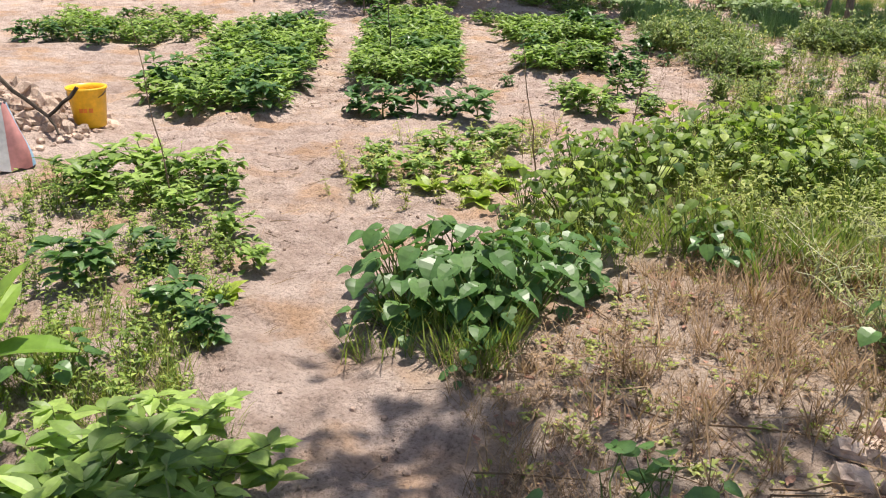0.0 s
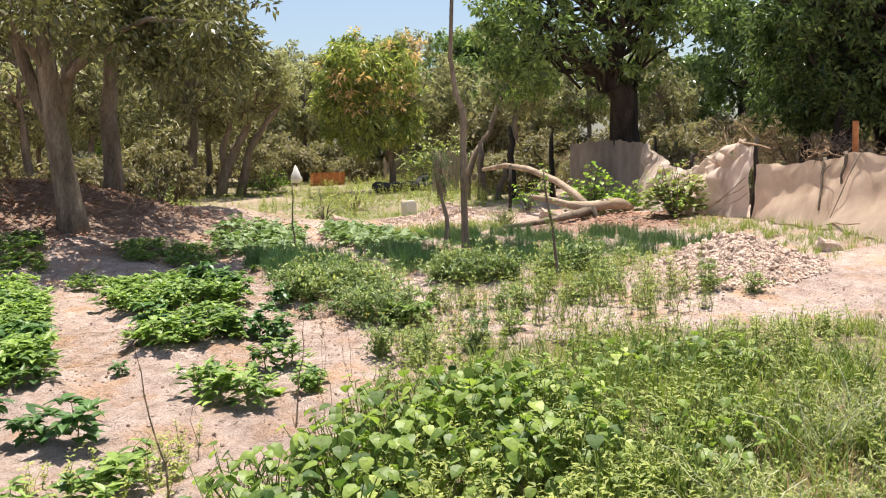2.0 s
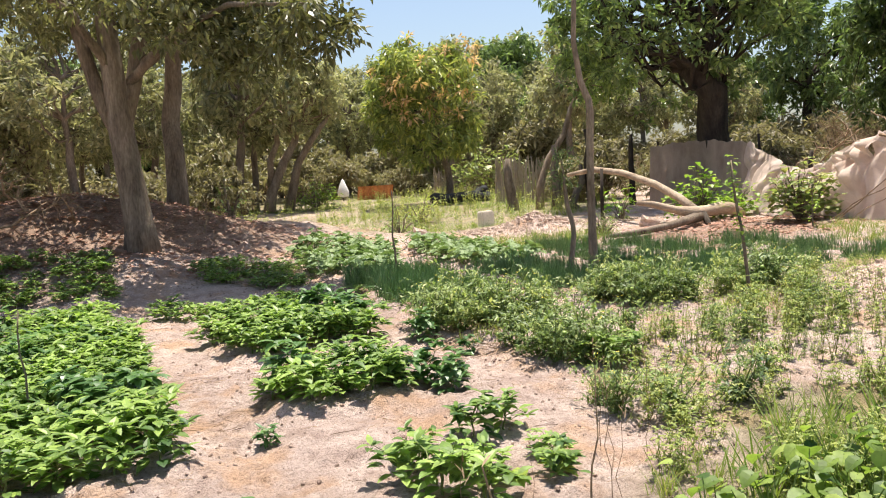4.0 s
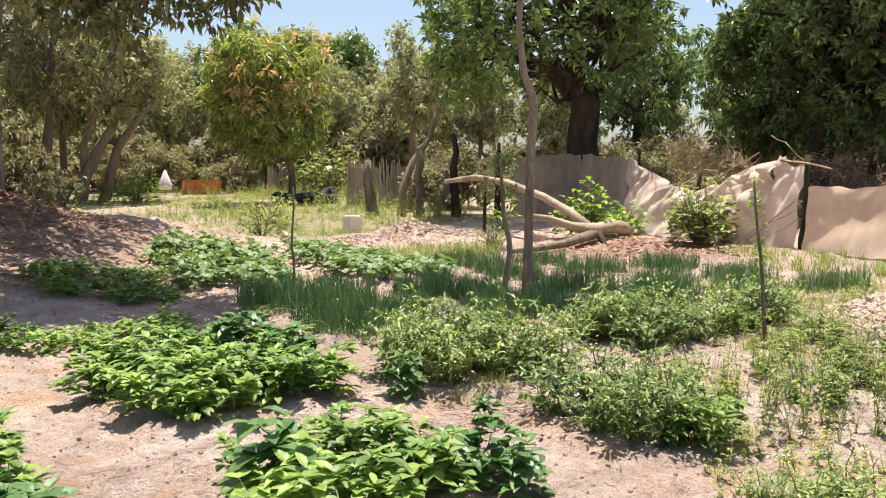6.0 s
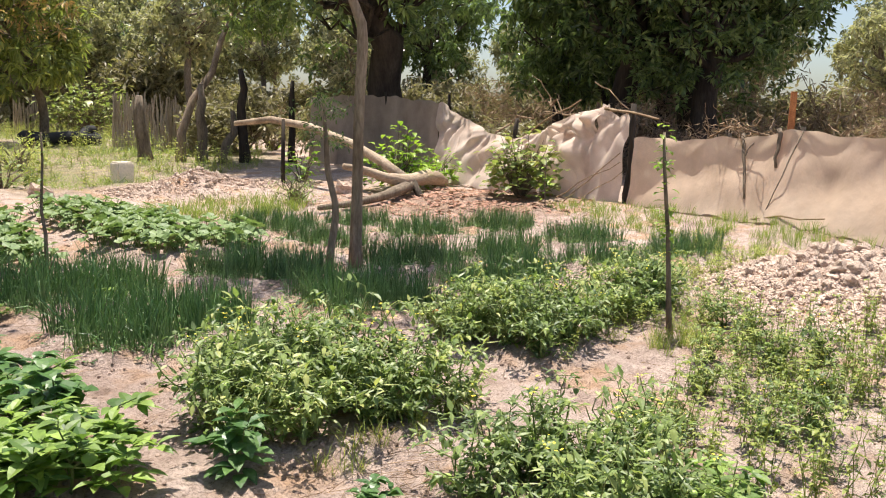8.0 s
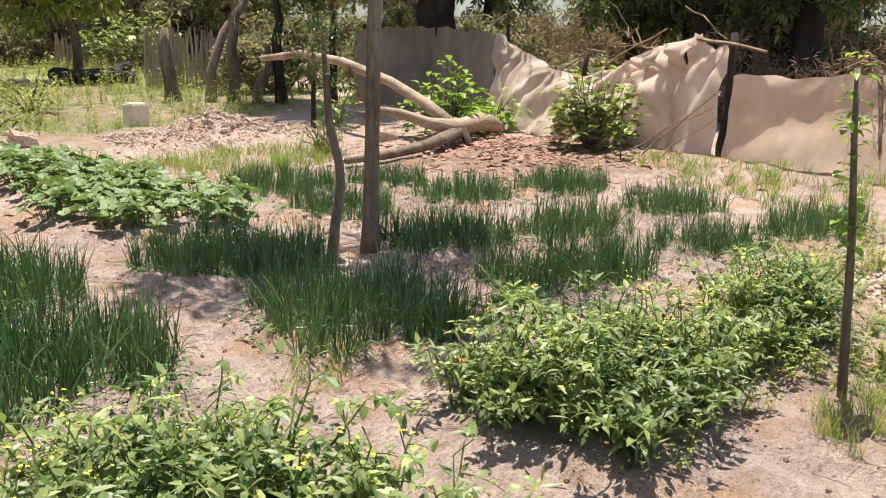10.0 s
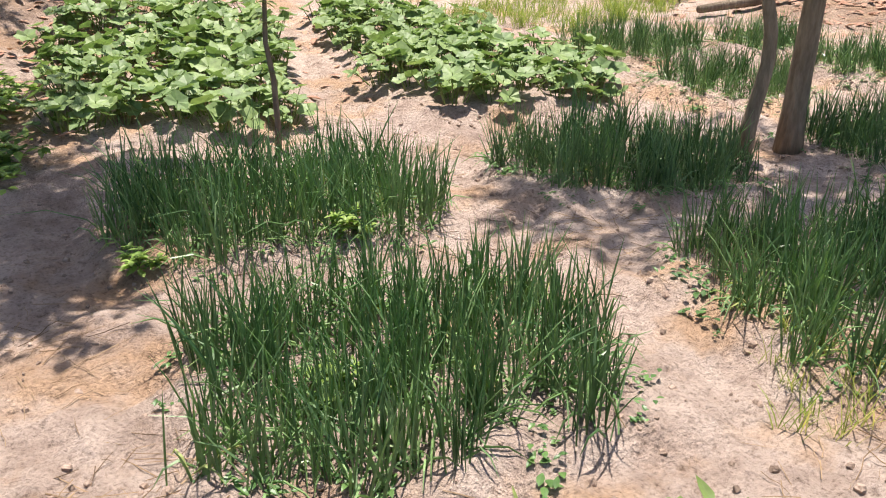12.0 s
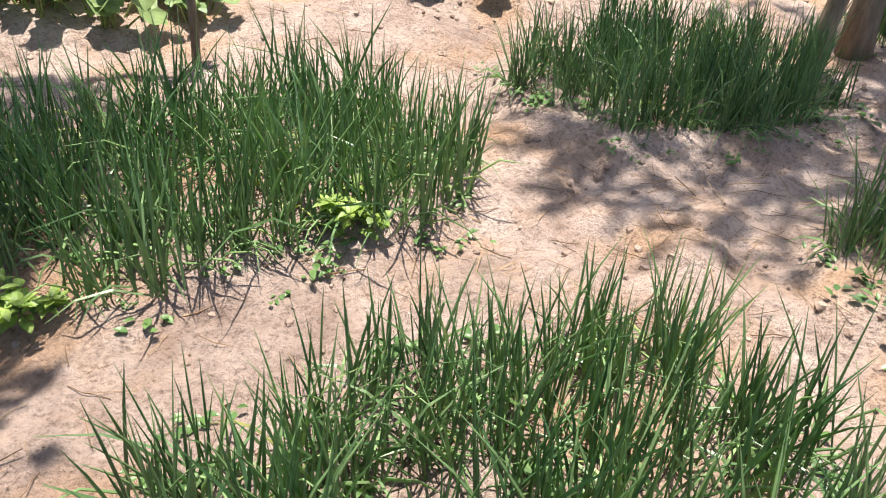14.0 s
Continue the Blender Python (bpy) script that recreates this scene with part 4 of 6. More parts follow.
stuff("meadow_grass", scatter([tuft_proto(70 + s, 16, 0.26, 0.2, 0.009, 0.7) for s in range(4)], wx, wy, 0.6, 1.5, r), GRASS, "patchy yellow-green meadow grass under the trees", "grass")
wx, wy = fill(TURF_ZONE, 2000, r)
keep = vnoise(wx, wy, 0.45, 9) + r.normal(0, 0.2, len(wx)) > 0.0
wx, wy = wx[keep], wy[keep]
stuff("meadow_weeds", scatter(FORBS_TALL, wx, wy, 0.7, 1.7, r), WEED, "green weeds in the meadow", "weeds")
for x, y, s in ((0.75, 6.4, 1), (1.55, 6.6, 1), (1.9, 7.2, 1), (2.05, 7.5, 1), (2.2, 7.3, 1), (2.9, 8.3, 0.9), (1.7, 6.9, 1), (1.2, 6.7, 0.8), (2.5, 7.6, 1), (3.0, 7.4, 0.9), (0.4, 5.2, 0.9)):
    ob = thing("dry_weed_stalk", x, y, None, "thin dry upright weed stalk standing over bare soil", "weed stalk", "dry weed stalks", turn=r.uniform(0, 360))
    ob.scale = (s, s, s)
    part("stalk", make_mesh("stalk", STALKS[r.integers(5)], TWIG), ob)
for (x, y), (dx, dy, h), cat in (((0.50, 5.35), (-0.12, 0.1, 0.85), "weed stalk"), ((-1.55, 4.35), (-0.16, 0.1, 1.05), "weed stalk"), ((1.35, 6.55), (0.12, 0.1, 0.65), "weed stalk")):
    ob = thing("leaning_weed_stalk", x, y, None, "tall thin dark weed stalk leaning over the bed", cat, "leaning weed stalks")
    path = bent((0, 0, -0.03), (dx, dy, h), 0.0, 0.008, 9, r)
    part("stalk", make_mesh("stalk", tube(path, np.linspace(0.006, 0.002, 9), 4), TWIG), ob)
    part("side_leaf", make_mesh("side_leaf", join([blade(path[i], (math.cos(i * 2.4), math.sin(i * 2.4), 0.9), 0.04, 0.008, 0.3, profile=NARROW) for i in range(2, 9)]), TWIG), ob)


def vine_proto(seed, n=9, size=0.06, h=0.3, spread=0.2):
    r = np.random.default_rng(seed)
    stems, leaves = [], []
    for i in range(n):
        a, rad = r.uniform(0, 6.28), spread * math.sqrt(r.uniform(0, 1))
        top = np.array((math.cos(a) * rad, math.sin(a) * rad, h * r.uniform(0.12, 1.0)))
        stems.append(tube(bent((top[0] * 0.2, top[1] * 0.2, -0.02), top, 0.02, 0.008, 4, r), (0.004, 0.0035, 0.003, 0.002), 3, False))
        w = np.array((math.cos(a) + r.normal(0, 0.5), math.sin(a) + r.normal(0, 0.5), r.uniform(-0.65, 0.2)))
        s = size * r.uniform(0.7, 1.35)
        leaves.append(blade(top - unit(w) * s * 0.3, w, s * 1.5, s * 1.5, 0.7, profile=HEART, fold=0.25, r=r))
    return join(stems), leaves


VINES = []
for i in range(14):
    st, lv = vine_proto(1700 + i, 16, 0.05, 0.26, 0.2) if i < 6 else vine_proto(1700 + i, 20, 0.047, 0.31, 0.22)
    leaf_m = PEPPER_DARK if i < 6 else VINE
    VINES.append((make_mesh("stem", st, STEM), make_mesh("foliage", join(lv), leaf_m), [make_mesh("leaf", q, leaf_m) for q in lv]))


def vine(x, y, s, r, split=False):
    st, lv, single = VINES[r.integers(6) if split else 6 + r.integers(8)]
    ob = thing("leafy_bush", x, y, None, "low bush with glossy heart-shaped green leaves among weeds", "bush", "broad-leaved bushes", turn=r.uniform(0, 360))
    ob.scale = (s, s, s)
    part("stem", st, ob)
    for q in single if split else [lv]:
        part("leaf" if split else "foliage", q, ob)


r = np.random.default_rng(55)
for poly, step, lo, hi in (([(-0.35, 3.1), (0.1, 3.05), (0.35, 3.35), (0.1, 3.75), (-0.3, 3.55)], 0.125, 0.95, 1.3), ([(0.3, 3.5), (0.85, 3.65), (0.8, 4.3), (0.2, 4.2)], 0.2, 0.8, 1.1), ([(0.2, 4.3), (0.9, 4.4), (1.5, 5.4), (0.8, 5.6)], 0.2, 0.75, 1.15),
                           ([(1.0, 5.2), (2.3, 4.8), (3.2, 5.8), (2.4, 6.6), (1.4, 6.1)], 0.21, 0.8, 1.2), ([(2.6, 4.5), (3.6, 4.6), (3.4, 5.5), (2.6, 5.3)], 0.34, 0.7, 1.0), ([(3.3, 6.2), (4.4, 5.6), (4.7, 6.4), (3.6, 6.9)], 0.3, 0.7, 1.0), ([(1.05, 3.85), (1.35, 3.85), (1.35, 4.2), (1.05, 4.2)], 0.2, 0.8, 1.0)):
    for x, y in zip(*rows_in(poly, step, r, 0.25)):
        vine(x, y, r.uniform(lo, hi), r, y < 4.0)
for x, y, s in ((0.35, 1.85, 1.0), (0.48, 1.75, 0.9), (0.28, 1.7, 0.9), (0.52, 1.95, 0.8), (1.6, 2.6, 1.2), (1.78, 2.55, 1.2), (1.7, 2.8, 1.1), (0.0, 2.75, 0.55), (-1.45, 2.6, 0.8), (-1.75, 2.3, 0.9)):
    vine(x, y, s, r, True)


# feathery grey-green weeds
def feathery_proto(seed):
    """Arching wiry stems set with short side sprays of needle-like leaves."""
    r = np.random.default_rng(seed)
    stems, leaves = [], []
    for i in range(15):
        a, reach = r.uniform(0, 6.28), r.uniform(0.1, 0.42)
        tip = np.array((math.cos(a) * reach, math.sin(a) * reach, r.uniform(0.12, 0.42)))
        path = bent((r.normal(0, 0.03), r.normal(0, 0.03), -0.02), tip, r.uniform(0.03, 0.1), 0.012, 8, r)
        stems.append(tube(path, np.linspace(0.0036, 0.0015, 8), 3, False))
        for _ in range(16):
            q, b = path[r.integers(1, 8)] + r.normal(0, 0.008, 3), r.uniform(0, 6.28)
            w = unit((math.cos(b), math.sin(b), r.uniform(-0.2, 0.8)))
            for k in range(3):
                leaves.append(blade(q + w * 0.022 * k, w + r.normal(0, 0.55, 3), r.uniform(0.025, 0.05), r.uniform(0.005, 0.009), 0.4, profile=FAR_LEAF, r=r))
    return join(stems), join(leaves)


FEATHERS = []
for i in range(5):
    st, lv = feathery_proto(1900 + i)
    FEATHERS.append((make_mesh("stem", st, PALE_STEM), make_mesh("foliage", lv, FEATHER)))
r = np.random.default_rng(58)
for x, y in zip(*rows_in([(1.25, 3.35), (2.2, 2.75), (3.4, 3.0), (4.6, 3.9), (4.9, 5.0), (3.6, 4.6), (2.3, 4.2), (1.6, 3.9)], 0.44, r, 0.25)):
    st, lv = FEATHERS[r.integers(5)]
    ob = thing("feathery_weed", x, y, None, "pale grey-green feathery weed with wiry arching stems", "weed", "feathery weeds", turn=r.uniform(0, 360))
    q = r.uniform(0.7, 1.15)
    ob.scale = (q, q, q)
    tagged(part("stem", st, ob), kind="stuff")
    part("foliage", lv, ob)


# lettuce heads
def lettuce_mesh(seed):
    r = np.random.default_rng(seed)
    return [blade((0, 0, 0.01), (math.cos(a), math.sin(a), r.uniform(0.25, 1.4)), r.uniform(0.11, 0.19), r.uniform(0.08, 0.12), 0.8, profile=(0.35, 0.8, 1.1, 0.9, 0.4, 0.0), fold=0.3, r=r) for a in r.uniform(0, 6.28, 14)]


for x, y, s in ((-0.2, 4.9, 0.9), (0.05, 5.0, 1.0), (0.25, 5.15, 1.0), (-0.62, 5.0, 0.7), (0.1, 4.75, 0.8), (0.35, 5.4, 0.9), (-1.25, 3.25, 0.9), (-1.05, 3.4, 0.7), (1.7, 7.35, 0.7), (1.45, 7.3, 0.55)):
    ob = thing("lettuce", x, y, None, "loose light yellow-green lettuce growing on grey soil", "lettuce", "lettuces")
    ob.scale = (s, s, s)
    for q in lettuce_mesh(int(x * 100) + 500):
        part("leaf", make_mesh("leaf", q, LETTUCE), ob)

# banana sucker beside the start of the path
ob = thing("banana_plant", -1.72, 2.62, None, "young banana plant with broad bright-green leaves", "banana plant")
part("stem", make_mesh("stem", tube(bent((0, 0, -0.03), (0.02, 0, 0.18), 0, 0, 4), (0.035, 0.032, 0.025, 0.018), 8), STEM), ob)
for a, up, ln, w in ((0.5, 2.4, 0.42, 0.16), (0.1, 0.5, 0.38, 0.14), (2.4, 1.0, 0.4, 0.15), (4.2, 0.7, 0.36, 0.13), (1.4, 1.1, 0.36, 0.13)):
    part("leaf", make_mesh("leaf", blade((0, 0, 0.15), (math.cos(a), math.sin(a), up), ln, w, 0.7, profile=(0.25, 0.75, 1.0, 1.0, 0.9, 0.6, 0.0), fold=0.3), BANANA), ob)


# ---- trees ----
def leaf_cloud(centres, per, length, width, r, droop=0.35, radius=0.12):
    """Sprays of folded two-triangle leaves round each centre."""
    c = np.repeat(np.asarray(centres), per, axis=0)
    n = len(c)
    d = r.normal(0, 1, (n, 3))
    d /= np.linalg.norm(d, axis=1)[:, None]
    base = c + d * radius * r.uniform(0.1, 1.0, (n, 1))
    d[:, 2] -= droop
    d /= np.linalg.norm(d, axis=1)[:, None]
    s = np.cross(d, r.normal(0, 1, (n, 3)) * 0.5 + np.array((0, 0, 1.0)))
    s /= np.linalg.norm(s, axis=1)[:, None] + 1e-9
    nn = np.cross(s, d)
    ln, w = length * r.uniform(0.6, 1.2, (n, 1)), width * r.uniform(0.7, 1.2, (n, 1))
    mid = base + d * ln * 0.45
    v = np.stack([base, mid - s * w / 2 + nn * w * 0.15, base + d * ln - np.array((0, 0, 1)) * ln * 0.15, mid + s * w / 2 + nn * w * 0.15], 1).reshape(-1, 3)
    k = np.arange(n)[:, None] * 4
    f = np.concatenate([k + np.array((0, 2, 1)), k + np.array((0, 3, 2))], 1).reshape(-1, 3)
    return v, f


def crown_points(r, n, cx, cy, lo, hi, rad, lobes=16, puff=0.42, inner=0.5):
    """Places of leaf sprays: lumpy, hollow inside, ragged outside."""
    mid, half = (lo + hi) / 2, (hi - lo) / 2
    d = r.normal(0, 1, (lobes, 3))
    d /= np.linalg.norm(d, axis=1)[:, None]
    lc = np.stack([cx + d[:, 0] * rad * 0.62, cy + d[:, 1] * rad * 0.62, mid + d[:, 2] * half * 0.6], 1)
    w = r.integers(0, lobes, n)
    e = r.normal(0, 1, (n, 3))
    e /= np.linalg.norm(e, axis=1)[:, None]
    p = lc[w] + e * (np.array((rad, rad, half)) * puff) * r.uniform(inner, 1.08, (n, 1))
    return p, lc


def tree_meshes(seed, height, trunk_r, rad, lo, n, per, leaf, width, bark_m, leaf_m, lean=(0, 0), fork=0.4, sides=8, lobes=16, droop=0.35, puff=0.42):
    r = np.random.default_rng(seed)
    pts, lc = crown_points(r, n, lean[0], lean[1], lo, height, rad, lobes, puff)
    fz, top = max(lo * 0.75, height * fork * 0.6), lo + 0.5 * (height - lo)
    axis = bent((0, 0, -0.25), (lean[0] * 0.6, lean[1] * 0.6, top), 0, trunk_r * 0.3, 9, r)
    wood = [tube(axis, trunk_r * np.array((1.45, 1.1, 1.0, 0.95, 0.9, 0.8, 0.65, 0.45, 0.25)), sides)]
    for c in lc:
        z0 = min(max(c[2] - 0.6 * math.hypot(c[0] - lean[0], c[1] - lean[1]), fz), top * 0.95)
        start = axis[min(8, max(1, int(round((z0 + 0.25) / (top + 0.25) * 8))))]
        path = bent(start, c, 0.03 * height * r.uniform(-0.5, 1), rad * 0.04, 6, r)
        wood.append(tube(path, trunk_r * (0.4 if trunk_r < 0.4 else 0.2) * np.linspace(1, 0.15, 6), 5, False))
        for q in pts[r.integers(0, n, 3)]:
            if np.linalg.norm(q - c) < rad * 0.8:
                wood.append(tube(bent(path[4], q, 0, rad * 0.02, 4, r), trunk_r * 0.12 * np.linspace(1, 0.3, 4), 3, False))
    return make_mesh("trunk", join(wood), bark_m, True), make_mesh("crown", leaf_cloud(pts, per, leaf, width, r, droop), leaf_m)


def tree(name, protos, x, y, s, turn, label, category="tree", group=""):
    tr, cr = protos
    ob = thing(name, x, y, None, label, category, group, turn=turn)
    ob.scale = (s, s, s)
    part("trunk", tr, ob)
    part("crown", cr, ob)
    return ob


# large mangoes behind the cloth fence
big = tree_meshes(2001, 11.0, 0.46, 4.1, 1.5, 1050, 17, 0.23, 0.1, BARK_DARK, MANGO, (-1.2, 0.9), fork=0.3, lobes=64, droop=0.2, puff=0.3)
big2 = tree_meshes(2002, 11.5, 0.34, 4.2, 1.0, 1050, 17, 0.23, 0.1, BARK_DARK, MANGO, (0.5, -0.5), fork=0.3, lobes=70, droop=0.2, puff=0.3)
tree("mango_tree", big, 16.4, 22.2, 1.0, 0, "huge dark mango tree with a thick trunk behind the cloth fence", "tree", "mango trees")
tree("mango_tree", big2, 20.2, 17.9, 1.0, 0, "large dark mango tree shading the ground behind the cloth fence", "tree", "mango trees")
tree("mango_tree", big2, 20.0, 15.5, 0.9, 90, "large dark mango tree shading the ground behind the cloth fence", "tree", "mango trees")
tree("mango_tree", big, 24.5, 17.5, 0.95, 70, "large dark mango tree shading the ground behind the cloth fence", "tree", "mango trees")

for x, y, s, a in ((26.6, 21.4, 0.8, 200), (28.5, 20.5, 0.9, 310)):
    tree("mango_tree", big2, x, y, s, a, "large dark mango tree in the shade behind the fence", "tree", "mango trees")

# young mango with fresh orange leaves
ym = tree_meshes(2010, 6.4, 0.12, 2.5, 0.75, 620, 15, 0.30, 0.085, BARK, MANGO_YOUNG, (-0.75, 0.3), lobes=40, droop=0.6, puff=0.27)
yt = tree("young_mango_tree", ym, 13.85, 35.2, 1.18, 0, "young mango tree with yellow-green and orange new leaves", "tree")
r = np.random.default_rng(12)
npts, _ = crown_points(r, 300, -0.75, 0.3, 1.6, 6.7, 2.4, 16, 0.36, 0.9)
npts = npts[(npts[:, 2] > 2.8) & (r.random(300) < 0.22)]
tagged(part("new_growth", make_mesh("new_growth", leaf_cloud(npts, 14, 0.26, 0.08, r, 0.3), ORANGE_LEAF), yt, "tufts of orange new leaves"), kind="stuff")

# forked tree over the shaded herbs, and its neighbour on the mound
r = np.random.default_rng(21)
ob = thing("shade_tree", 0.48, 17.0, None, "grey forked tree with a wide ragged crown beside a mound", "tree", "shade trees")
wood = [tube(((0, 0, -0.3), (-0.02, 0, 0.35), (-0.09, 0, 1.1), (-0.16, 0.02, 1.9), (-0.2, 0.05, 2.8), (-0.26, 0.1, 3.9), (-0.3, 0.2, 5.0)), (0.33, 0.22, 0.195, 0.185, 0.16, 0.12, 0.08), 10),
        tube(((-0.12, 0, 1.5), (-0.36, 0.05, 2.1), (-0.55, 0.1, 2.9), (-0.72, 0.1, 3.7), (-0.9, 0.2, 4.8)), (0.11, 0.105, 0.1, 0.08, 0.05), 8),
        tube(((-0.14, 0, 1.7), (0.1, 0.1, 2.5), (0.28, 0.1, 3.3), (0.36, 0.3, 4.7)), (0.13, 0.12, 0.11, 0.07), 8),
        tube(((0.12, 0.1, 2.6), (1.2, -0.5, 3.4), (2.5, -1.0, 4.1), (3.9, -1.3, 4.4)), (0.09, 0.075, 0.055, 0.025), 6),
        tube(((-0.2, 0, 2.6), (-0.7, -0.2, 3.4), (-1.8, -0.3, 4.2), (-3.0, -0.3, 4.6)), (0.08, 0.07, 0.05, 0.03), 6),
        tube(((0.0, 0.1, 2.4), (0.6, -0.9, 3.0), (1.2, -1.9, 3.2), (1.9, -3.0, 3.0)), (0.07, 0.055, 0.04, 0.02), 6)]
pts, lc = crown_points(r, 900, -0.3, 0.4, 2.5, 6.4, 3.6, 44, 0.24)
low, _ = crown_points(r, 300, 1.4, -1.9, 2.1, 4.3, 1.75, 14, 0.36)
limb, _ = crown_points(r, 170, 2.4, -1.1, 3.7, 5.7, 1.4, 12, 0.38)
low = np.concatenate([low, limb])
wood += [tube(bent((-0.2, 0.1, 3.6), c, 0.2, 0.12, 6, r), np.linspace(0.026, 0.006, 6), 5, False) for c in lc[::3]]
part("trunk", make_mesh("trunk", join(wood), BARK, True), ob)
part("crown", make_mesh("crown", leaf_cloud(np.concatenate([pts, low]), 18, 0.14, 0.062, r, 0.3, 0.2), SHADE_LEAF), ob)
mound_tree = tree_meshes(2020, 7.5, 0.19, 3.0, 3.0, 700, 14, 0.2, 0.08, BARK, WOODS, (0.9, 0.1), 0.45, lobes=16)
tree("mound_tree", mound_tree, 1.35, 20.6, 1.0, 40, "thick grey tree growing on a leaf-strewn mound", "tree", "shade trees")
tree("mound_tree", mound_tree, -2.6, 21.5, 1.0, 160, "thick grey tree growing on a leaf-strewn mound", "tree", "shade trees")
tree("mound_tree", mound_tree, -6.5, 24.0, 1.1, 260, "thick grey tree growing at the edge of the garden", "tree", "shade trees")

# thin double-trunked tree between the onion beds
ob = thing("thin_tree", 6.17, 13.67, None, "thin grey tree rising between two onion beds", "tree")
tr = [tube(((0, 0, -0.1), (0.02, 0.02, 0.25), (0.01, 0.0, 0.8), (0.01, -0.01, 1.6), (0.03, -0.03, 2.2), (0.02, -0.02, 2.38), (-0.05, 0.06, 2.65), (-0.1, 0.11, 3.2), (0.0, 0.1, 4.8)), (0.088, 0.064, 0.055, 0.052, 0.054, 0.05, 0.044, 0.036, 0.026), 9)]
r = np.random.default_rng(23)
pts, lc = crown_points(r, 300, 0.1, 0.2, 4.7, 6.6, 1.8, 16, 0.34)
tr += [tube(bent((-0.01, 0.1, 4.5), c, 0.1, 0.08, 5, r), np.linspace(0.03, 0.008, 5), 4, False) for c in lc]
part("trunk", make_mesh("trunk", join(tr), BARK_PALE, True), ob)
part("crown", make_mesh("crown", leaf_cloud(pts, 13, 0.14, 0.05, r), MANGO), ob)
ob = thing("bent_sapling", 5.79, 13.66, None, "bent thin sapling with feathery leaf tufts beside a tree", "sapling")
path = ((0, 0, -0.08), (0.02, -0.01, 0.2), (0.055, -0.035, 0.5), (0.05, -0.03, 0.66), (-0.01, 0.01, 0.95), (-0.03, 0.02, 1.3), (-0.06, 0.03, 1.62))
part("trunk", make_mesh("trunk", tube(path, (0.052, 0.04, 0.036, 0.034, 0.03, 0.022, 0.01), 8), BARK_PALE, True), ob)
part("foliage", make_mesh("foliage", leaf_cloud(np.array([(-0.06 + r.normal(0, 0.09), r.normal(0, 0.09), r.uniform(1.2, 1.75)) for _ in range(34)]), 12, 0.055, 0.02, r, 0.2, 0.07), MANGO), ob)


def stick_sapling(x, y, h, radius, leaf_z, leaf_m, label, lean=(0, 0), n=16, leaf=0.09, spread=0.06):
    ob = thing("sapling", x, y, None, label, "sapling", "young saplings")
    r = np.random.default_rng(int(x * 91 + y * 17))
    path = bent((0, 0, -0.05), (lean[0], lean[1], h), 0, 0.012, 7, r)
    part("stem", make_mesh("stem", tube(path, np.linspace(radius, radius * 0.45, 7), 6), BARK, True), ob)
    out = []
    for _ in range(n):
        t, a = r.uniform(leaf_z, 1.02), r.uniform(0, 6.28)
        c = np.array((lean[0] * t, lean[1] * t, h * t)) + r.normal(0, spread * 0.4, 3)
        out.append(blade(c, (math.cos(a), math.sin(a), r.uniform(-0.2, 0.7)), leaf * r.uniform(0.6, 1.2), leaf * 0.5, 0.8, profile=OVATE, r=r))
    part("foliage", make_mesh("foliage", join(out), leaf_m), ob)


stick_sapling(5.65, 10.15, 1.36, 0.022, 0.4, YOUNG, "thin upright sapling stick with curled bright-green leaves", (-0.14, 0.08), 80, 0.07)
stick_sapling(3.70, 14.96, 1.25, 0.018, 0.3, BROAD, "thin dark sapling with few leaves between squash beds", (0.02, 0.02), 22, 0.09)
stick_sapling(-1.5, 14.2, 1.3, 0.015, 0.3, YOUNG, "thin leafy sapling near shaded herbs", (0.0, 0.05), 40, 0.1, 0.2)
stick_sapling(-0.75, 9.6, 0.75, 0.01, 0.5, BROAD, "thin dark sapling between the pepper beds", (0.0, 0.02), 10, 0.06)
stick_sapling(11.6, 14.8, 0.75, 0.014, 0.2, YOUNG, "leafy young shoot near the cloth fence", (0.0, 0.02), 24, 0.1, 0.2)


def shrub(x, y, h, rad, leaf, width, n, leaf_m, label, seed, group="shrubs"):
    r = np.random.default_rng(seed)
    ob = thing("shrub", x, y, None, label, "shrub", group, turn=r.uniform(0, 360))
    stems, leaves = [], []
    for i in range(n):
        a, q = r.uniform(0, 6.28), rad * math.sqrt(r.uniform(0.02, 1))
        tip = np.array((math.cos(a) * q, math.sin(a) * q, h * r.uniform(0.3, 1.0) * (1.1 - 0.4 * q / rad)))
        stems.append(tube(bent((0, 0, -0.05), tip, 0.05, 0.03, 5, r), np.linspace(0.016, 0.005, 5), 4, False))
        for _ in range(9):
            b = r.uniform(0, 6.28)
            leaves.append(blade(tip * np.array((1, 1, r.uniform(0.35, 1.0))) + r.normal(0, leaf * 0.5, 3), (math.cos(b), math.sin(b), r.uniform(-0.3, 0.6)), leaf * r.uniform(0.7, 1.2), width * r.uniform(0.8, 1.2), 0.7, profile=OVATE, r=r))
    part("stem", make_mesh("stem", join(stems), BARK), ob)
    part("foliage", make_mesh("foliage", join(leaves), leaf_m), ob)


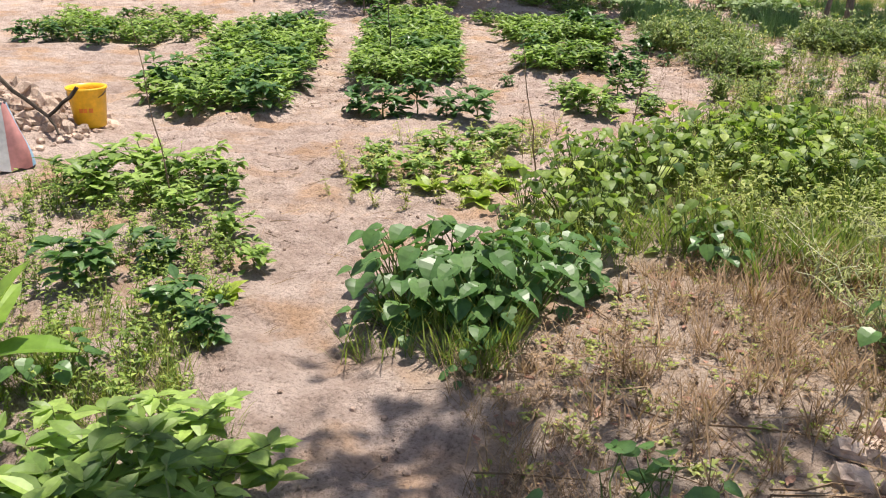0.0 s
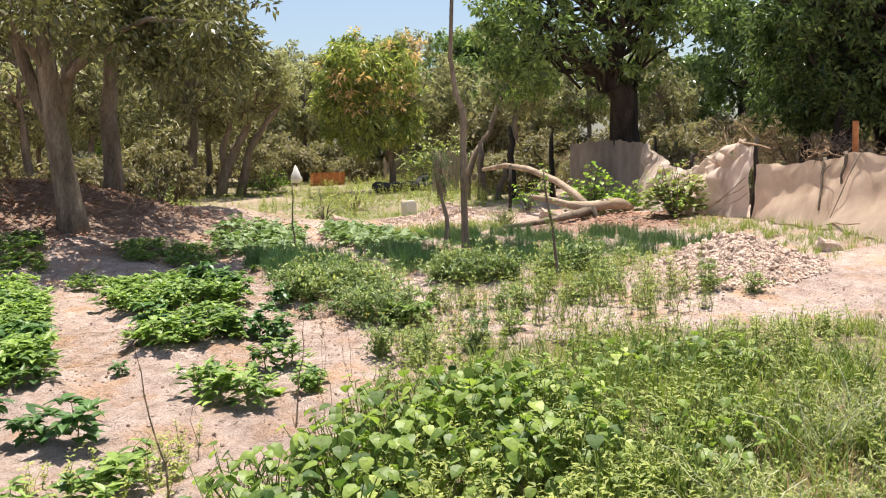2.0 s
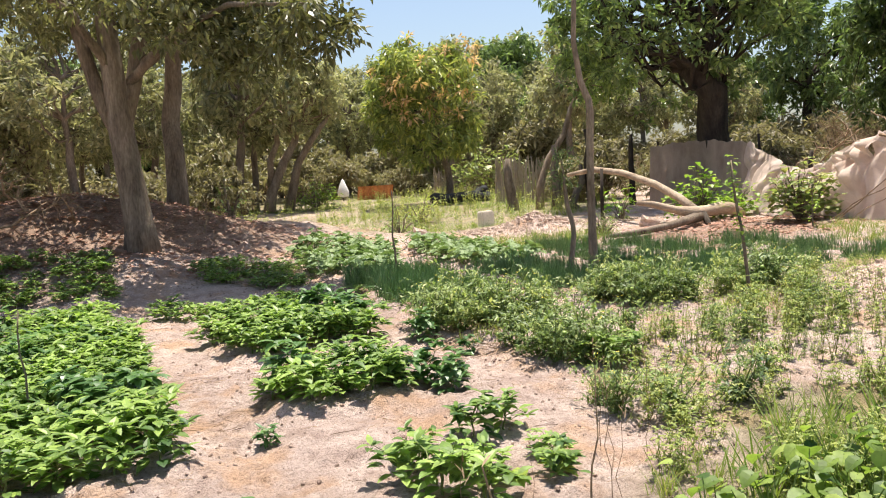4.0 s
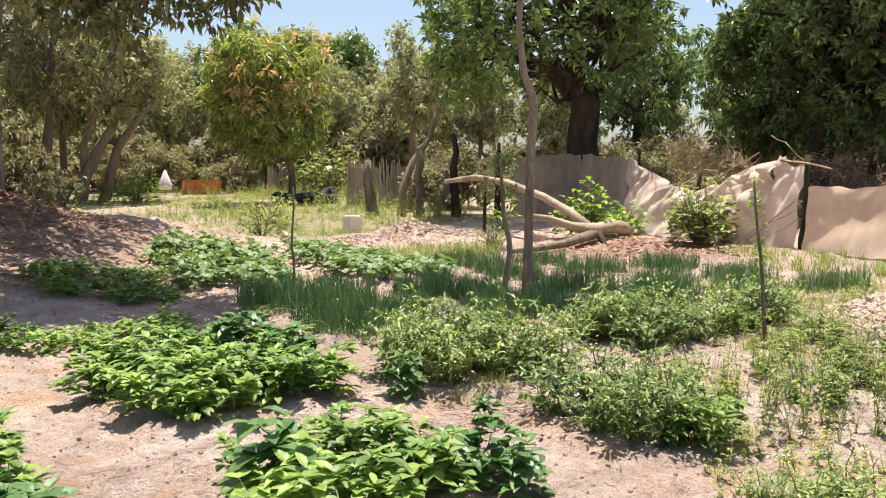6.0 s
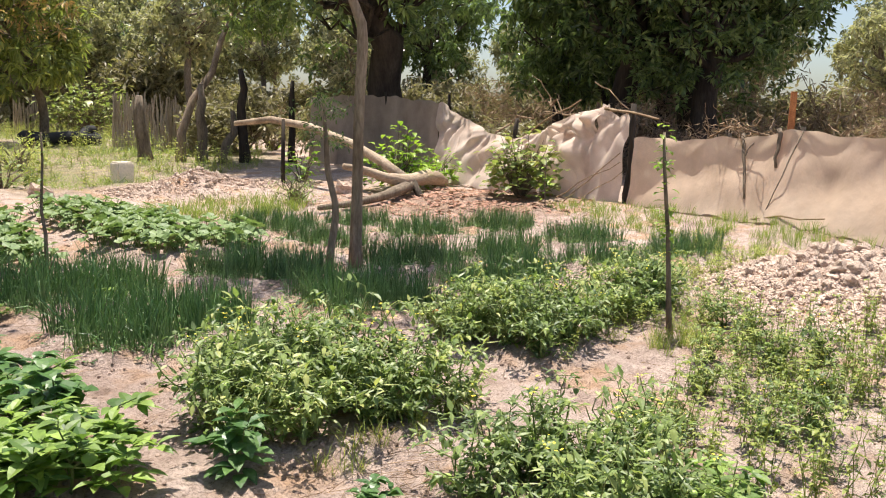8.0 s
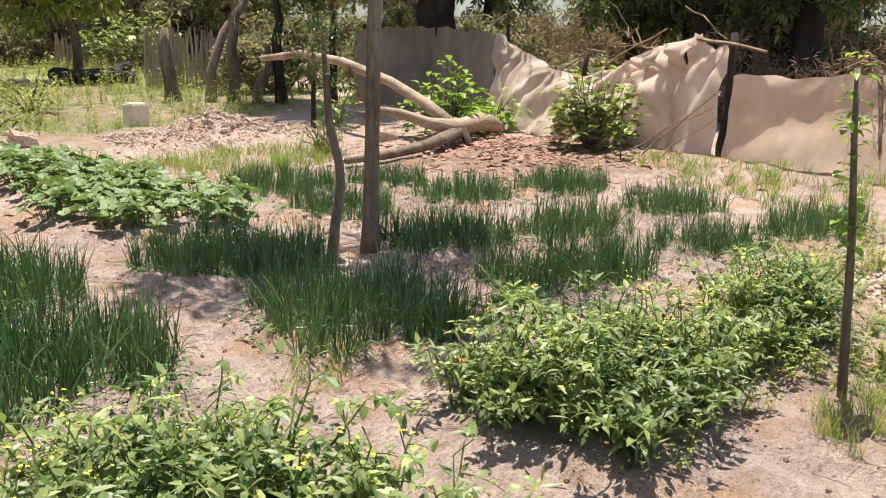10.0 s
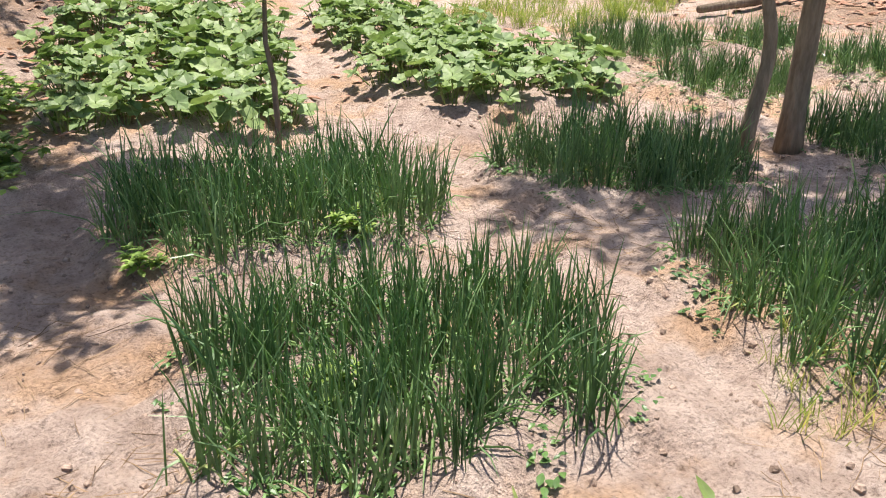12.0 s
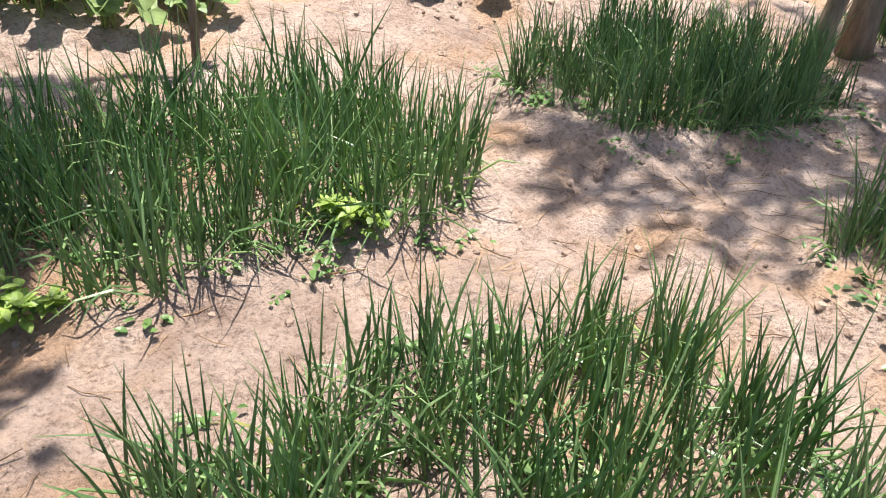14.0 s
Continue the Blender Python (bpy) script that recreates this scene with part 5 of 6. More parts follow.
shrub(12.3, 15.75, 1.25, 0.62, 0.17, 0.125, 52, BROAD, "round-leaved olive-green shrub in front of the cloth fence", 1)
shrub(11.9, 18.15, 1.2, 0.6, 0.17, 0.11, 40, YOUNG, "bright-green leafy shrub behind a fallen log", 2)
shrub(12.9, 18.05, 0.8, 0.42, 0.15, 0.1, 22, YOUNG, "bright-green leafy shrub behind a fallen log", 3)
shrub(11.3, 20.1, 1.1, 0.32, 0.15, 0.09, 10, YOUNG, "bright-green leafy shoot behind a fallen log", 4)
shrub(10.0, 42.3, 1.7, 1.15, 0.2, 0.10, 50, YOUNG, "round bright-green shrub in the meadow", 5)
shrub(19.6, 43.2, 3.4, 2.0, 0.34, 0.15, 90, BROAD, "large dark-green shrub beside the reed fence", 6)
shrub(6.3, 21.6, 0.8, 0.5, 0.13, 0.06, 16, BROAD, "small dusty shrub by the mound", 7)
shrub(2.2, 19.4, 0.9, 0.3, 0.12, 0.05, 8, BROAD, "small dusty shrub on the mound", 8)
shrub(9.6, 18.4, 0.55, 0.35, 0.2, 0.02, 30, GRASS, "yellow-green grassy clump beside the pale heap", 9)
shrub(8.8, 26.5, 0.9, 0.8, 0.16, 0.05, 30, WEED, "light-green weedy clump in the meadow", 10)

# pale tree with several crooked stems at the meadow's far edge
ob = thing("many_stemmed_tree", 7.5, 41.5, None, "pale many-stemmed tree leaning apart at the meadow edge", "tree")
r = np.random.default_rng(26)
stems = [tube(((0, 0, -0.2), (0.25, 0, 1.0), (0.9, 0.1, 2.3), (1.5, 0.2, 3.2), (1.9, 0.3, 4.6)), (0.3, 0.22, 0.2, 0.16, 0.1), 8), tube(((0.9, 0, -0.2), (1.2, 0, 1.0), (1.5, -0.1, 2.2), (2.3, -0.2, 3.4), (3.2, 0, 4.4)), (0.26, 0.2, 0.17, 0.14, 0.08), 8), tube(((0.3, 0.1, 1.2), (0.3, 0.2, 2.4), (0.7, 0.2, 3.2), (0.6, 0.3, 4.6)), (0.17, 0.15, 0.13, 0.08), 7)]
pts, lc = crown_points(r, 420, 1.6, 0.2, 3.2, 7.4, 3.1, 26, 0.3)
stems += [tube(bent((1.5, 0.2, 3.6), c, 0, 0.12, 5, r), np.linspace(0.07, 0.015, 5), 5, False) for c in lc]
part("trunk", make_mesh("trunk", join(stems), BARK_PALE, True), ob)
part("crown", make_mesh("crown", leaf_cloud(pts, 13, 0.3, 0.11, r), WOODS), ob)

# leaning tree and dead trunks by the reed fence
ob = thing("leaning_tree", 12.5, 25.9, None, "crooked leaning pale-barked tree beside dead stumps", "tree")
path = ((0, 0, -0.1), (0.05, 0, 0.7), (0.35, -0.05, 1.5), (0.9, -0.1, 2.2), (1.25, 0, 3.0), (1.8, 0.2, 3.8))
r = np.random.default_rng(25)
pts, lc = crown_points(r, 170, 2.2, 0.2, 3.0, 5.2, 1.5, 10, 0.4)
part("trunk", make_mesh("trunk", join([tube(path, (0.15, 0.11, 0.095, 0.085, 0.07, 0.05), 8)] + [tube(bent(path[-1], c, 0, 0.1, 4, r), np.linspace(0.04, 0.01, 4), 4, False) for c in lc]), BARK_PALE, True), ob)
part("crown", make_mesh("crown", leaf_cloud(pts, 12, 0.2, 0.07, r), MANGO), ob)
for i, (x, y, h, q) in enumerate(((12.0, 26.6, 1.6, 0.16), (12.9, 25.6, 1.9, 0.13), (13.4, 25.2, 1.3, 0.11), (13.8, 25.0, 2.3, 0.12), (15.0, 24.6, 2.1, 0.09))):
    ob = thing("dead_tree", x, y, None, "weathered dead trunk standing by the fence line", "dead tree", "dead trees")
    part("trunk", make_mesh("trunk", tube(bent((0, 0, -0.1), (0.15 * (i % 3 - 1), 0, h), 0, 0.05, 6, r), q * np.array((1.4, 1.05, 1, 0.9, 0.8, 0.5)), 7), BARK if i < 3 else BARK_DARK, True), ob)

# woodland round the clearing
WOOD_PROTOS = [tree_meshes(2100 + i, h, 0.17, q, lo, n, 15, 0.3, 0.12, BARK, WOODS, (r.uniform(-0.6, 0.6), r.uniform(-0.6, 0.6)), 0.4, 6, 24, 0.35, 0.3) for i, (h, q, lo, n) in enumerate(((8.0, 2.9, 2.0, 350), (9.0, 3.3, 2.2, 390), (7.0, 2.7, 1.2, 330), (8.5, 2.6, 2.8, 300)))]
DARK_PROTOS = [tree_meshes(2150 + i, h, 0.22, q, lo, n, 14, 0.34, 0.12, BARK_DARK, MANGO, (0, 0), 0.4, 6, 26, 0.6, 0.3) for i, (h, q, lo, n) in enumerate(((8.5, 3.4, 1.6, 700), (10.0, 3.8, 2.0, 760)))]
tree("mango_tree", DARK_PROTOS[0], 22.3, 21.0, 0.82, 40, "dark mango tree standing behind the larger ones", "tree", "mango trees")
r = np.random.default_rng(211)
for ring, (rad, step, lo, hi) in enumerate(((33, 4.6, -32, 11), (42, 4.0, -32, 100), (52, 3.4, -34, 102), (64, 2.9, -34, 102), (82, 2.5, -34, 102))):
    for a in np.arange(lo, hi, step):
        q, b = rad * r.uniform(0.92, 1.1), radians(a + r.normal(0, step * 0.25))
        x, y = 1 + math.sin(b) * q, 6 + math.cos(b) * q
        if ring == 1 and 8 < x < 21 and y < 48:
            continue
        if (ring > 2 and a < 0 and r.random() < 0.35) or (ring > 2 and a > 28 and r.random() < (0.35, 0.65)[ring - 3]) or (34 < a < 78 and r.random() < (0.33 if a < 52 else 0.6)):
            continue
        protos = DARK_PROTOS if r.random() < 0.1 else WOOD_PROTOS
        tree("woodland_tree", protos[r.integers(len(protos))], x, y, r.uniform(0.85, 1.2) * (1.0, 0.95, 1.05, 1.2, 1.6)[ring], r.uniform(0, 360), "grey-green woodland tree at the edge of the clearing", "tree", "woodland trees")

# understorey: low thicket under the woodland
def thicket_mesh(seed, material, dry=False):
    r = np.random.default_rng(seed)
    pts, lc = crown_points(r, 190, 0, 0, 0.1, 2.3, 1.5, 10, 0.5, 0.2)
    return make_mesh("stem", join([tube(bent((0, 0, -0.1), c, 0.1, 0.08, 5, r), np.linspace(0.035, 0.01, 5), 4, False) for c in pts[:26]]), BARK), make_mesh("foliage", leaf_cloud(pts, 9 if dry else 13, 0.26, 0.09 if not dry else 0.03, r), material)


THICKETS = [thicket_mesh(s, UNDERWOOD) for s in (1, 2, 3)]
DRY_THICKETS = [thicket_mesh(s, SCRUB, True) for s in (4, 5)]


def thicket(x, y, s, protos, label, r):
    st, lv = protos[r.integers(len(protos))]
    ob = thing("thicket", x, y, None, label, "thicket", "thickets", turn=r.uniform(0, 360))
    ob.scale = (s, s, s * r.uniform(0.7, 1.1))
    tagged(part("stem", st, ob), kind="stuff")
    part("foliage", lv, ob)


for a in np.arange(-32, 104, 0.95):
    b, q = radians(a + r.normal(0, 0.5)), r.uniform(44, 66)
    x, y = 1 + math.sin(b) * q, 6 + math.cos(b) * q
    thicket(x, y, r.uniform(1.0, 1.9), THICKETS if r.random() < 0.75 else DRY_THICKETS, "low grey-green thicket under the woodland", r)
for a in np.arange(-30, 8, 3.4):
    b, q = radians(a), r.uniform(27, 34)
    thicket(1 + math.sin(b) * q, 6 + math.cos(b) * q, r.uniform(0.7, 1.1), THICKETS, "low grey-green thicket beyond the mound", r)
for x, y, s in ((17.2, 25.6, 0.8), (17.5, 20.3, 0.8), (16.6, 18.6, 0.7), (16.0, 16.8, 0.6), (16.4, 28.5, 1.0), (15.2, 28.0, 0.9), (18.5, 29.5, 1.0), (15.2, 12.4, 0.6), (14.6, 9.6, 0.6), (20.0, 10.0, 1.1), (17.0, 11.0, 0.8), (23, 12, 1.2), (24, 8.5, 1.2), (26, 10.5, 1.3), (21.5, 26.0, 1.1), (24.0, 24.6, 1.2), (26.5, 23.5, 1.2), (23.0, 21.8, 1.0), (25.5, 18.8, 1.2), (23.5, 16.2, 1.1), (25.2, 13.8, 1.2), (22.0, 13.0, 1.0), (18.2, 22.2, 0.9), (18.0, 16.4, 0.8), (17.6, 13.8, 0.8), (28.0, 15.5, 1.4), (29.0, 18.0, 1.4), (30.0, 12.0, 1.4)):
    thicket(x, y, s, DRY_THICKETS if r.random() < 0.7 else THICKETS, "dry tan scrub behind the cloth fence", r)

# a tree out of view, added only to shade the start of the path
ob = thing("unseen_shading_tree", 3.4, -1.2, None, "unseen tree added to cast shade on the start of the path", "tree", "shade trees")
r = np.random.default_rng(29)
pts, lc = crown_points(r, 560, -2.6, 2.3, 5.0, 7.2, 3.3, 32, 0.25)
# another clump, added to shade the plants on the left
side, _ = crown_points(r, 170, -5.0, 3.6, 5.0, 6.4, 1.15, 10, 0.35)
pts = np.concatenate([pts, side])
part("trunk", make_mesh("trunk", join([tube(((0, 0, -0.2), (0, 0.1, 1.2), (-0.1, 0.3, 2.6), (-0.4, 0.8, 4.4)), (0.24, 0.18, 0.16, 0.12), 9)] + [tube(bent((-0.4, 0.8, 4.3), c, 0.2, 0.1, 5, r), np.linspace(0.07, 0.015, 5), 5, False) for c in lc]), BARK, True), ob)
part("crown", make_mesh("crown", leaf_cloud(pts, 13, 0.18, 0.07, r), MANGO), ob)


# ---- cloth fence ----
fence = thing("cloth_fence", 0, 0, 0.0, "sagging beige cloth fence hung on rough posts", "fence")


def cloth_panel(name, tops, base_out, folds, seed, label="", nx=90, nz=22, sun_fold=0.05, material=CLOTH, pins=()):
    """A hanging sheet: tops are (x, y, z, outward spread of its foot); it drapes to the ground, with creases fanning from its pins (metres along, depth of crease)."""
    r = np.random.default_rng(seed)
    t = np.array(tops, float)
    s = np.concatenate([[0], np.cumsum(np.hypot(np.diff(t[:, 0]), np.diff(t[:, 1])))])
    u = np.linspace(0, s[-1], nx)
    x, y, z, out = (np.interp(u, s, t[:, i]) for i in range(4))
    z = z + 0.02 * np.sin(u * 5.1) + 0.012 * np.sin(u * 13)
    dx, dy = np.gradient(x), np.gradient(y)
    ln = np.hypot(dx, dy)
    nxv, nyv = dy / ln, -dx / ln          # towards the garden
    ph = r.uniform(0, 6.28, 8)
    v = []
    for k in range(nz):
        q = k / (nz - 1)
        zz = z + (ground_z(x + nxv * out, y + nyv * out) + 0.012 - z) * q
        wave = sum(folds * r_a * np.sin(u * fr + p + 0.5 * q * math.sin(p)) for fr, p, r_a in zip((2.1, 4.3, 7.7, 12.5, 19.0, 27.0), ph, (0.8, 0.7, 0.55, 0.36, 0.24, 0.14)))
        push = out * q ** base_out + wave * (0.25 + q) * (1 - 0.4 * q) + sun_fold * np.sin(8 * q + 2.2 * u + ph[6]) * q * (1 - q)
        for i, (at, deep) in enumerate(pins):
            drop = np.interp(at, u, z) - zz
            fan, far = np.arctan2(u - at, drop + 0.08), np.hypot(u - at, drop)
            ridge = np.abs(np.sin(4.2 * fan + i * 1.7 + 0.35 * np.sin(5 * far + i))) ** 0.7 - 0.6 + 0.45 * np.sin(11 * fan + 2.3 * i + 0.8 * np.sin(4 * far))
            push = push + deep * ridge * np.minimum(1, far / 0.35) * np.exp(-far / 1.2)
        v.append(np.stack([x + nxv * push, y + nyv * push, zz + (0.02 * np.sin(u * 9 + ph[7]) if 0 < k < nz - 1 else 0)], 1))
    v = np.concatenate(v)
    i = np.arange(nx * nz).reshape(nz, nx)
    a, b, c, d = i[:-1, :-1].ravel(), i[:-1, 1:].ravel(), i[1:, 1:].ravel(), i[1:, :-1].ravel()
    f = np.concatenate([np.stack([a, b, c], 1), np.stack([a, c, d], 1)])
    part(name, make_mesh(name, (v, f), material, True), fence, label)


cloth_panel("cloth", [(14.40, 19.2, 1.72, 0.1), (14.95, 21.2, 1.86, 0.08), (15.4, 23.0, 1.88, 0.08), (15.85, 24.8, 1.8, 0.08)][::-1], 1.0, 0.03, 1, "taut cloth coloured grey-brown for the shade of the tree", material=CLOTH_SHADED)
cloth_panel("cloth", [(14.40, 19.2, 1.74, 0.12), (14.2, 18.5, 1.5, 0.6), (13.9, 17.6, 1.18, 0.7), (13.65, 16.7, 1.04, 0.65), (13.42, 15.9, 1.27, 0.5), (13.28, 15.3, 1.52, 0.5), (13.13, 14.62, 1.76, 0.4)], 0.8, 0.06, 2, "slack sunlit beige cloth hanging in folds", 260, 44, 0.25, CLOTH, ((0.05, 0.2), (0.9, 0.13), (1.9, 0.12), (2.7, 0.15), (3.5, 0.22), (4.05, 0.24), (4.72, 0.14)))
cloth_panel("cloth", [(13.15, 14.68, 1.74, 0.42), (13.02, 14.3, 1.5, 0.32), (12.92, 14.05, 1.6, 0.16)], 0.8, 0.06, 3, "torn strip of cloth by the gate post", 40, 24, 0.2, CLOTH, ((0.0, 0.1), (0.6, 0.12)))
cloth_panel("cloth", [(12.81, 13.93, 1.19, 0.12), (12.62, 12.8, 1.22, 0.38), (12.48, 12.1, 1.27, 0.5), (12.34, 11.35, 1.40, 0.55), (12.1, 10.2, 1.34, 0.65), (11.85, 9.0, 1.28, 0.7), (11.6, 7.6, 1.3, 0.6)], 1.9, 0.03, 4, "sunlit beige cloth stretched wide, loose along the ground", 170, 30, 0.1, CLOTH_TAN, ((0.05, 0.05), (1.4, 0.02), (2.6, 0.04), (4.0, 0.02)))
r = np.random.default_rng(41)
for x, y, h, q, lx in ((12.74, 14.02, 1.62, 0.055, 0.08), (14.5, 19.25, 1.75, 0.04, 0.0), (13.65, 16.9, 1.3, 0.05, 0.0), (15.9, 24.8, 1.9, 0.05, 0.0), (15.0, 21.3, 1.8, 0.035, -0.3), (12.42, 11.3, 1.3, 0.04, 0.0), (11.95, 9.0, 1.25, 0.04, 0.0), (12.62, 12.4, 1.2, 0.035, 0.0)):
    x += 0.1 if q > 0.05 else 0.24
    part("post", make_mesh("post", tube(bent((x, y, ground_z(x, y) - 0.2), (x + lx, y, ground_z(x, y) + h), 0, 0.02, 6, r), q * np.array((1.1, 1.0, 1.0, 0.95, 0.9, 0.8)), 7), BARK_DARK, True), fence, "rough dark wooden post")
part("board", make_mesh("board", tube(((12.46, 11.41, 0.1), (12.45, 11.41, 1.0), (12.44, 11.41, 1.93)), (0.06, 0.06, 0.055), 4), RUST), fence, "reddish-brown wooden board standing up")
for a, b, q in (((13.05, 14.6, 1.66), (12.75, 13.5, 1.5), 0.03), ((13.2, 14.9, 2.1), (13.1, 14.2, 1.66), 0.014), ((13.75, 16.7, 1.05), (13.3, 15.2, 1.8), 0.02), ((12.3, 15.1, 0.12), (12.72, 14.1, 0.8), 0.012), ((12.15, 14.8, 0.12), (12.7, 14.1, 0.95), 0.014), ((12.1, 14.5, 0.1), (12.72, 14.05, 0.65), 0.012), ((12.1, 12.2, 0.1), (11.6, 10.65, 0.3), 0.016)):
    part("pole", make_mesh("pole", tube(bent(a, b, 0.03, 0.02, 6, r), q * np.linspace(1, 0.6, 6), 5), TWIG), fence, "grey stick leaning on the fence")


# shadows of sticks on the tan cloth, built as solid dark strips
for a, b, q in (((12.55, 12.1, 1.32), (12.12, 11.86, 0.43), 0.032), ((12.38, 11.55, 1.42), (12.24, 11.5, 0.88), 0.036), ((12.3, 11.2, 1.4), (11.95, 11.5, 0.3), 0.013), ((12.6, 11.9, 1.3), (12.3, 11.95, 1.02), 0.014)):
    part("hanging_stick", make_mesh("hanging_stick", tube(bent(a, b, 0.04, 0.012, 6, r), q * np.linspace(1, 0.55, 6), 5), BARK, True), fence, "dark solid strip standing in for a stick shadow on the cloth")


def dead_branch(x, y, z, turn, size, seed, label):
    """A forked dry branch."""
    r = np.random.default_rng(seed)
    ob = thing("dead_branch", x, y, z, label, "branch", "dead branches", turn=turn)
    main = bent((0, 0, 0), (size, 0, size * 0.45), 0.15 * size, 0.05 * size, 8, r)
    part("limb", make_mesh("limb", tube(main, 0.02 * size * np.linspace(1, 0.3, 8), 5), TWIG), ob)
    for i in range(2, 8):
        for _ in range(2):
            d = unit(r.normal(0, 1, 3) + np.array((0.8, 0, 0.5))) * size * r.uniform(0.2, 0.5)
            part("twig", make_mesh("twig", tube(bent(main[i], main[i] + d, 0.03, 0.03 * size, 5, r), 0.009 * size * np.linspace(1, 0.3, 5), 3), TWIG), ob)


dead_branch(12.75, 12.9, 0.95, 250, 1.1, 1, "bare dry branch lying behind the cloth fence")
dead_branch(12.85, 11.5, 0.95, 100, 1.1, 2, "bare dry branch lying behind the cloth fence")
dead_branch(12.5, 11.0, 1.0, 250, 1.0, 3, "bare dry branch lying behind the cloth fence")
dead_branch(13.9, 15.6, 1.2, 60, 1.3, 4, "bare dry branch lying behind the cloth fence")
dead_branch(14.3, 17.8, 1.0, 300, 1.3, 5, "bare dry branch lying behind the cloth fence")
dead_branch(12.3, 9.4, 0.95, 250, 1.1, 7, "bare dry branch lying behind the cloth fence")

for i, (x, y, a, size) in enumerate(((-1.6, 17.4, 20, 1.2), (-0.9, 18.2, 130, 1.3), (-2.4, 18.3, 330, 1.4), (-0.4, 17.9, 250, 1.0), (1.5, 17.9, 80, 0.9), (-1.2, 18.9, 190, 1.3))):
    dead_branch(x, y, ground_z(x, y) - 0.02, a, size, 20 + i, "bare dry branch lying on the leaf-strewn mound")

# ---- fallen log ----
log = thing("fallen_log", 0, 0, 0.0, "fallen bleached tree trunk with broken branches on leaf litter", "log")
gz = ground_z(12, 17.6)
part("trunk", make_mesh("trunk", tube(((12.75, 17.75, gz + 0.1), (12.4, 17.65, gz + 0.2), (12.0, 17.55, gz + 0.25), (11.5, 17.45, gz + 0.22), (11.1, 17.35, gz + 0.22), (10.7, 17.4, gz + 0.3), (10.2, 17.5, gz + 0.45), (9.9, 17.6, gz + 0.5)), (0.09, 0.135, 0.145, 0.125, 0.13, 0.08, 0.065, 0.05), 10), LOGWOOD, True), log)
part("branch", make_mesh("branch", tube(((11.2, 17.4, gz + 0.25), (11.3, 18.0, gz + 0.5), (11.3, 18.8, gz + 0.8), (11.15, 19.8, gz + 1.08), (11.0, 20.7, gz + 1.18), (10.77, 21.5, gz + 1.08)), (0.1, 0.088, 0.08, 0.076, 0.07, 0.05), 9), LOGWOOD, True), log)
part("branch", make_mesh("branch", tube(((11.2, 17.3, gz + 0.15), (10.4, 17.1, gz + 0.05), (9.6, 17.0, gz - 0.02), (8.8, 17.0, gz - 0.05)), (0.11, 0.08, 0.06, 0.04), 7), BARK, True), log)
part("stub", make_mesh("stub", tube(((11.3, 17.3, gz + 0.2), (11.28, 17.1, gz - 0.05), (11.25, 16.95, gz - 0.2)), (0.07, 0.06, 0.045), 6), BARK_DARK, True), log)
part("branch", make_mesh("branch", tube(((10.7, 20.0, -0.05), (10.75, 20.05, 0.7), (10.8, 20.1, 1.3)), (0.045, 0.04, 0.035), 6), BARK_DARK, True), log)

# ---- heaps of clay ----
CLOD_SHAPES = []
for i in range(10):
    r = np.random.default_rng(3000 + i)
    v, f = ball((0, 0, 0), 1.0, 8, 6, 0.75)
    d = 1 + 0.3 * np.sin(v @ r.normal(0, 2.8, 3) + r.uniform(0, 6)) + r.normal(0, 0.15, len(v))
    CLOD_SHAPES.append((v * d[:, None], f))
CRUMB_SHAPES = []
for i in range(8):
    r = np.random.default_rng(3100 + i)
    v, f = ball((0, 0, 0), 1.0, 5, 4, 0.75)
    CRUMB_SHAPES.append((v * (1 + 0.25 * np.sin(v @ r.normal(0, 2.4, 3)) + r.normal(0, 0.12, len(v)))[:, None], f))


def heap(name, label, cx, cy, rx, ry, deg, count, smin, smax, seed, material, joined=0):
    r = np.random.default_rng(seed)
    ob = thing(name, cx, cy, 0.0, label, "clay heap")
    meshes = [make_mesh("clod", c, material) for c in CLOD_SHAPES]
    c, s = math.cos(radians(deg)), math.sin(radians(deg))
    for k in range(count):
        a, q = r.uniform(0, 6.28), math.sqrt(r.uniform(0, 1))
        u, v = math.cos(a) * q * rx, math.sin(a) * q * ry
        x, y, z = u * c - v * s, u * s + v * c, 0
        size = r.uniform(smin, smax) * (1.25 - 0.6 * q)
        o = part("clod", meshes[r.integers(10)], ob, "", (x, y, ground_z(cx + x, cy + y) + size * 0.25), r.uniform(0, 6.28), size)
        o.rotation_euler = r.uniform(0, 6.28, 3)
    if joined:
        a, q = r.uniform(0, 6.28, joined), np.sqrt(r.uniform(0, 1.15, joined))
        u, v = np.cos(a) * q * rx, np.sin(a) * q * ry
        vf = scatter(CRUMB_SHAPES, cx + u * c - v * s, cy + u * s + v * c, smin * 0.3, smax * 0.45, r, 0.005, 0.8)
        tagged(part("crumb_layer", make_mesh("crumb_layer", (vf[0] - np.array((cx, cy, 0)), vf[1]), material), ob, "small pale clay crumbs"), kind="stuff")


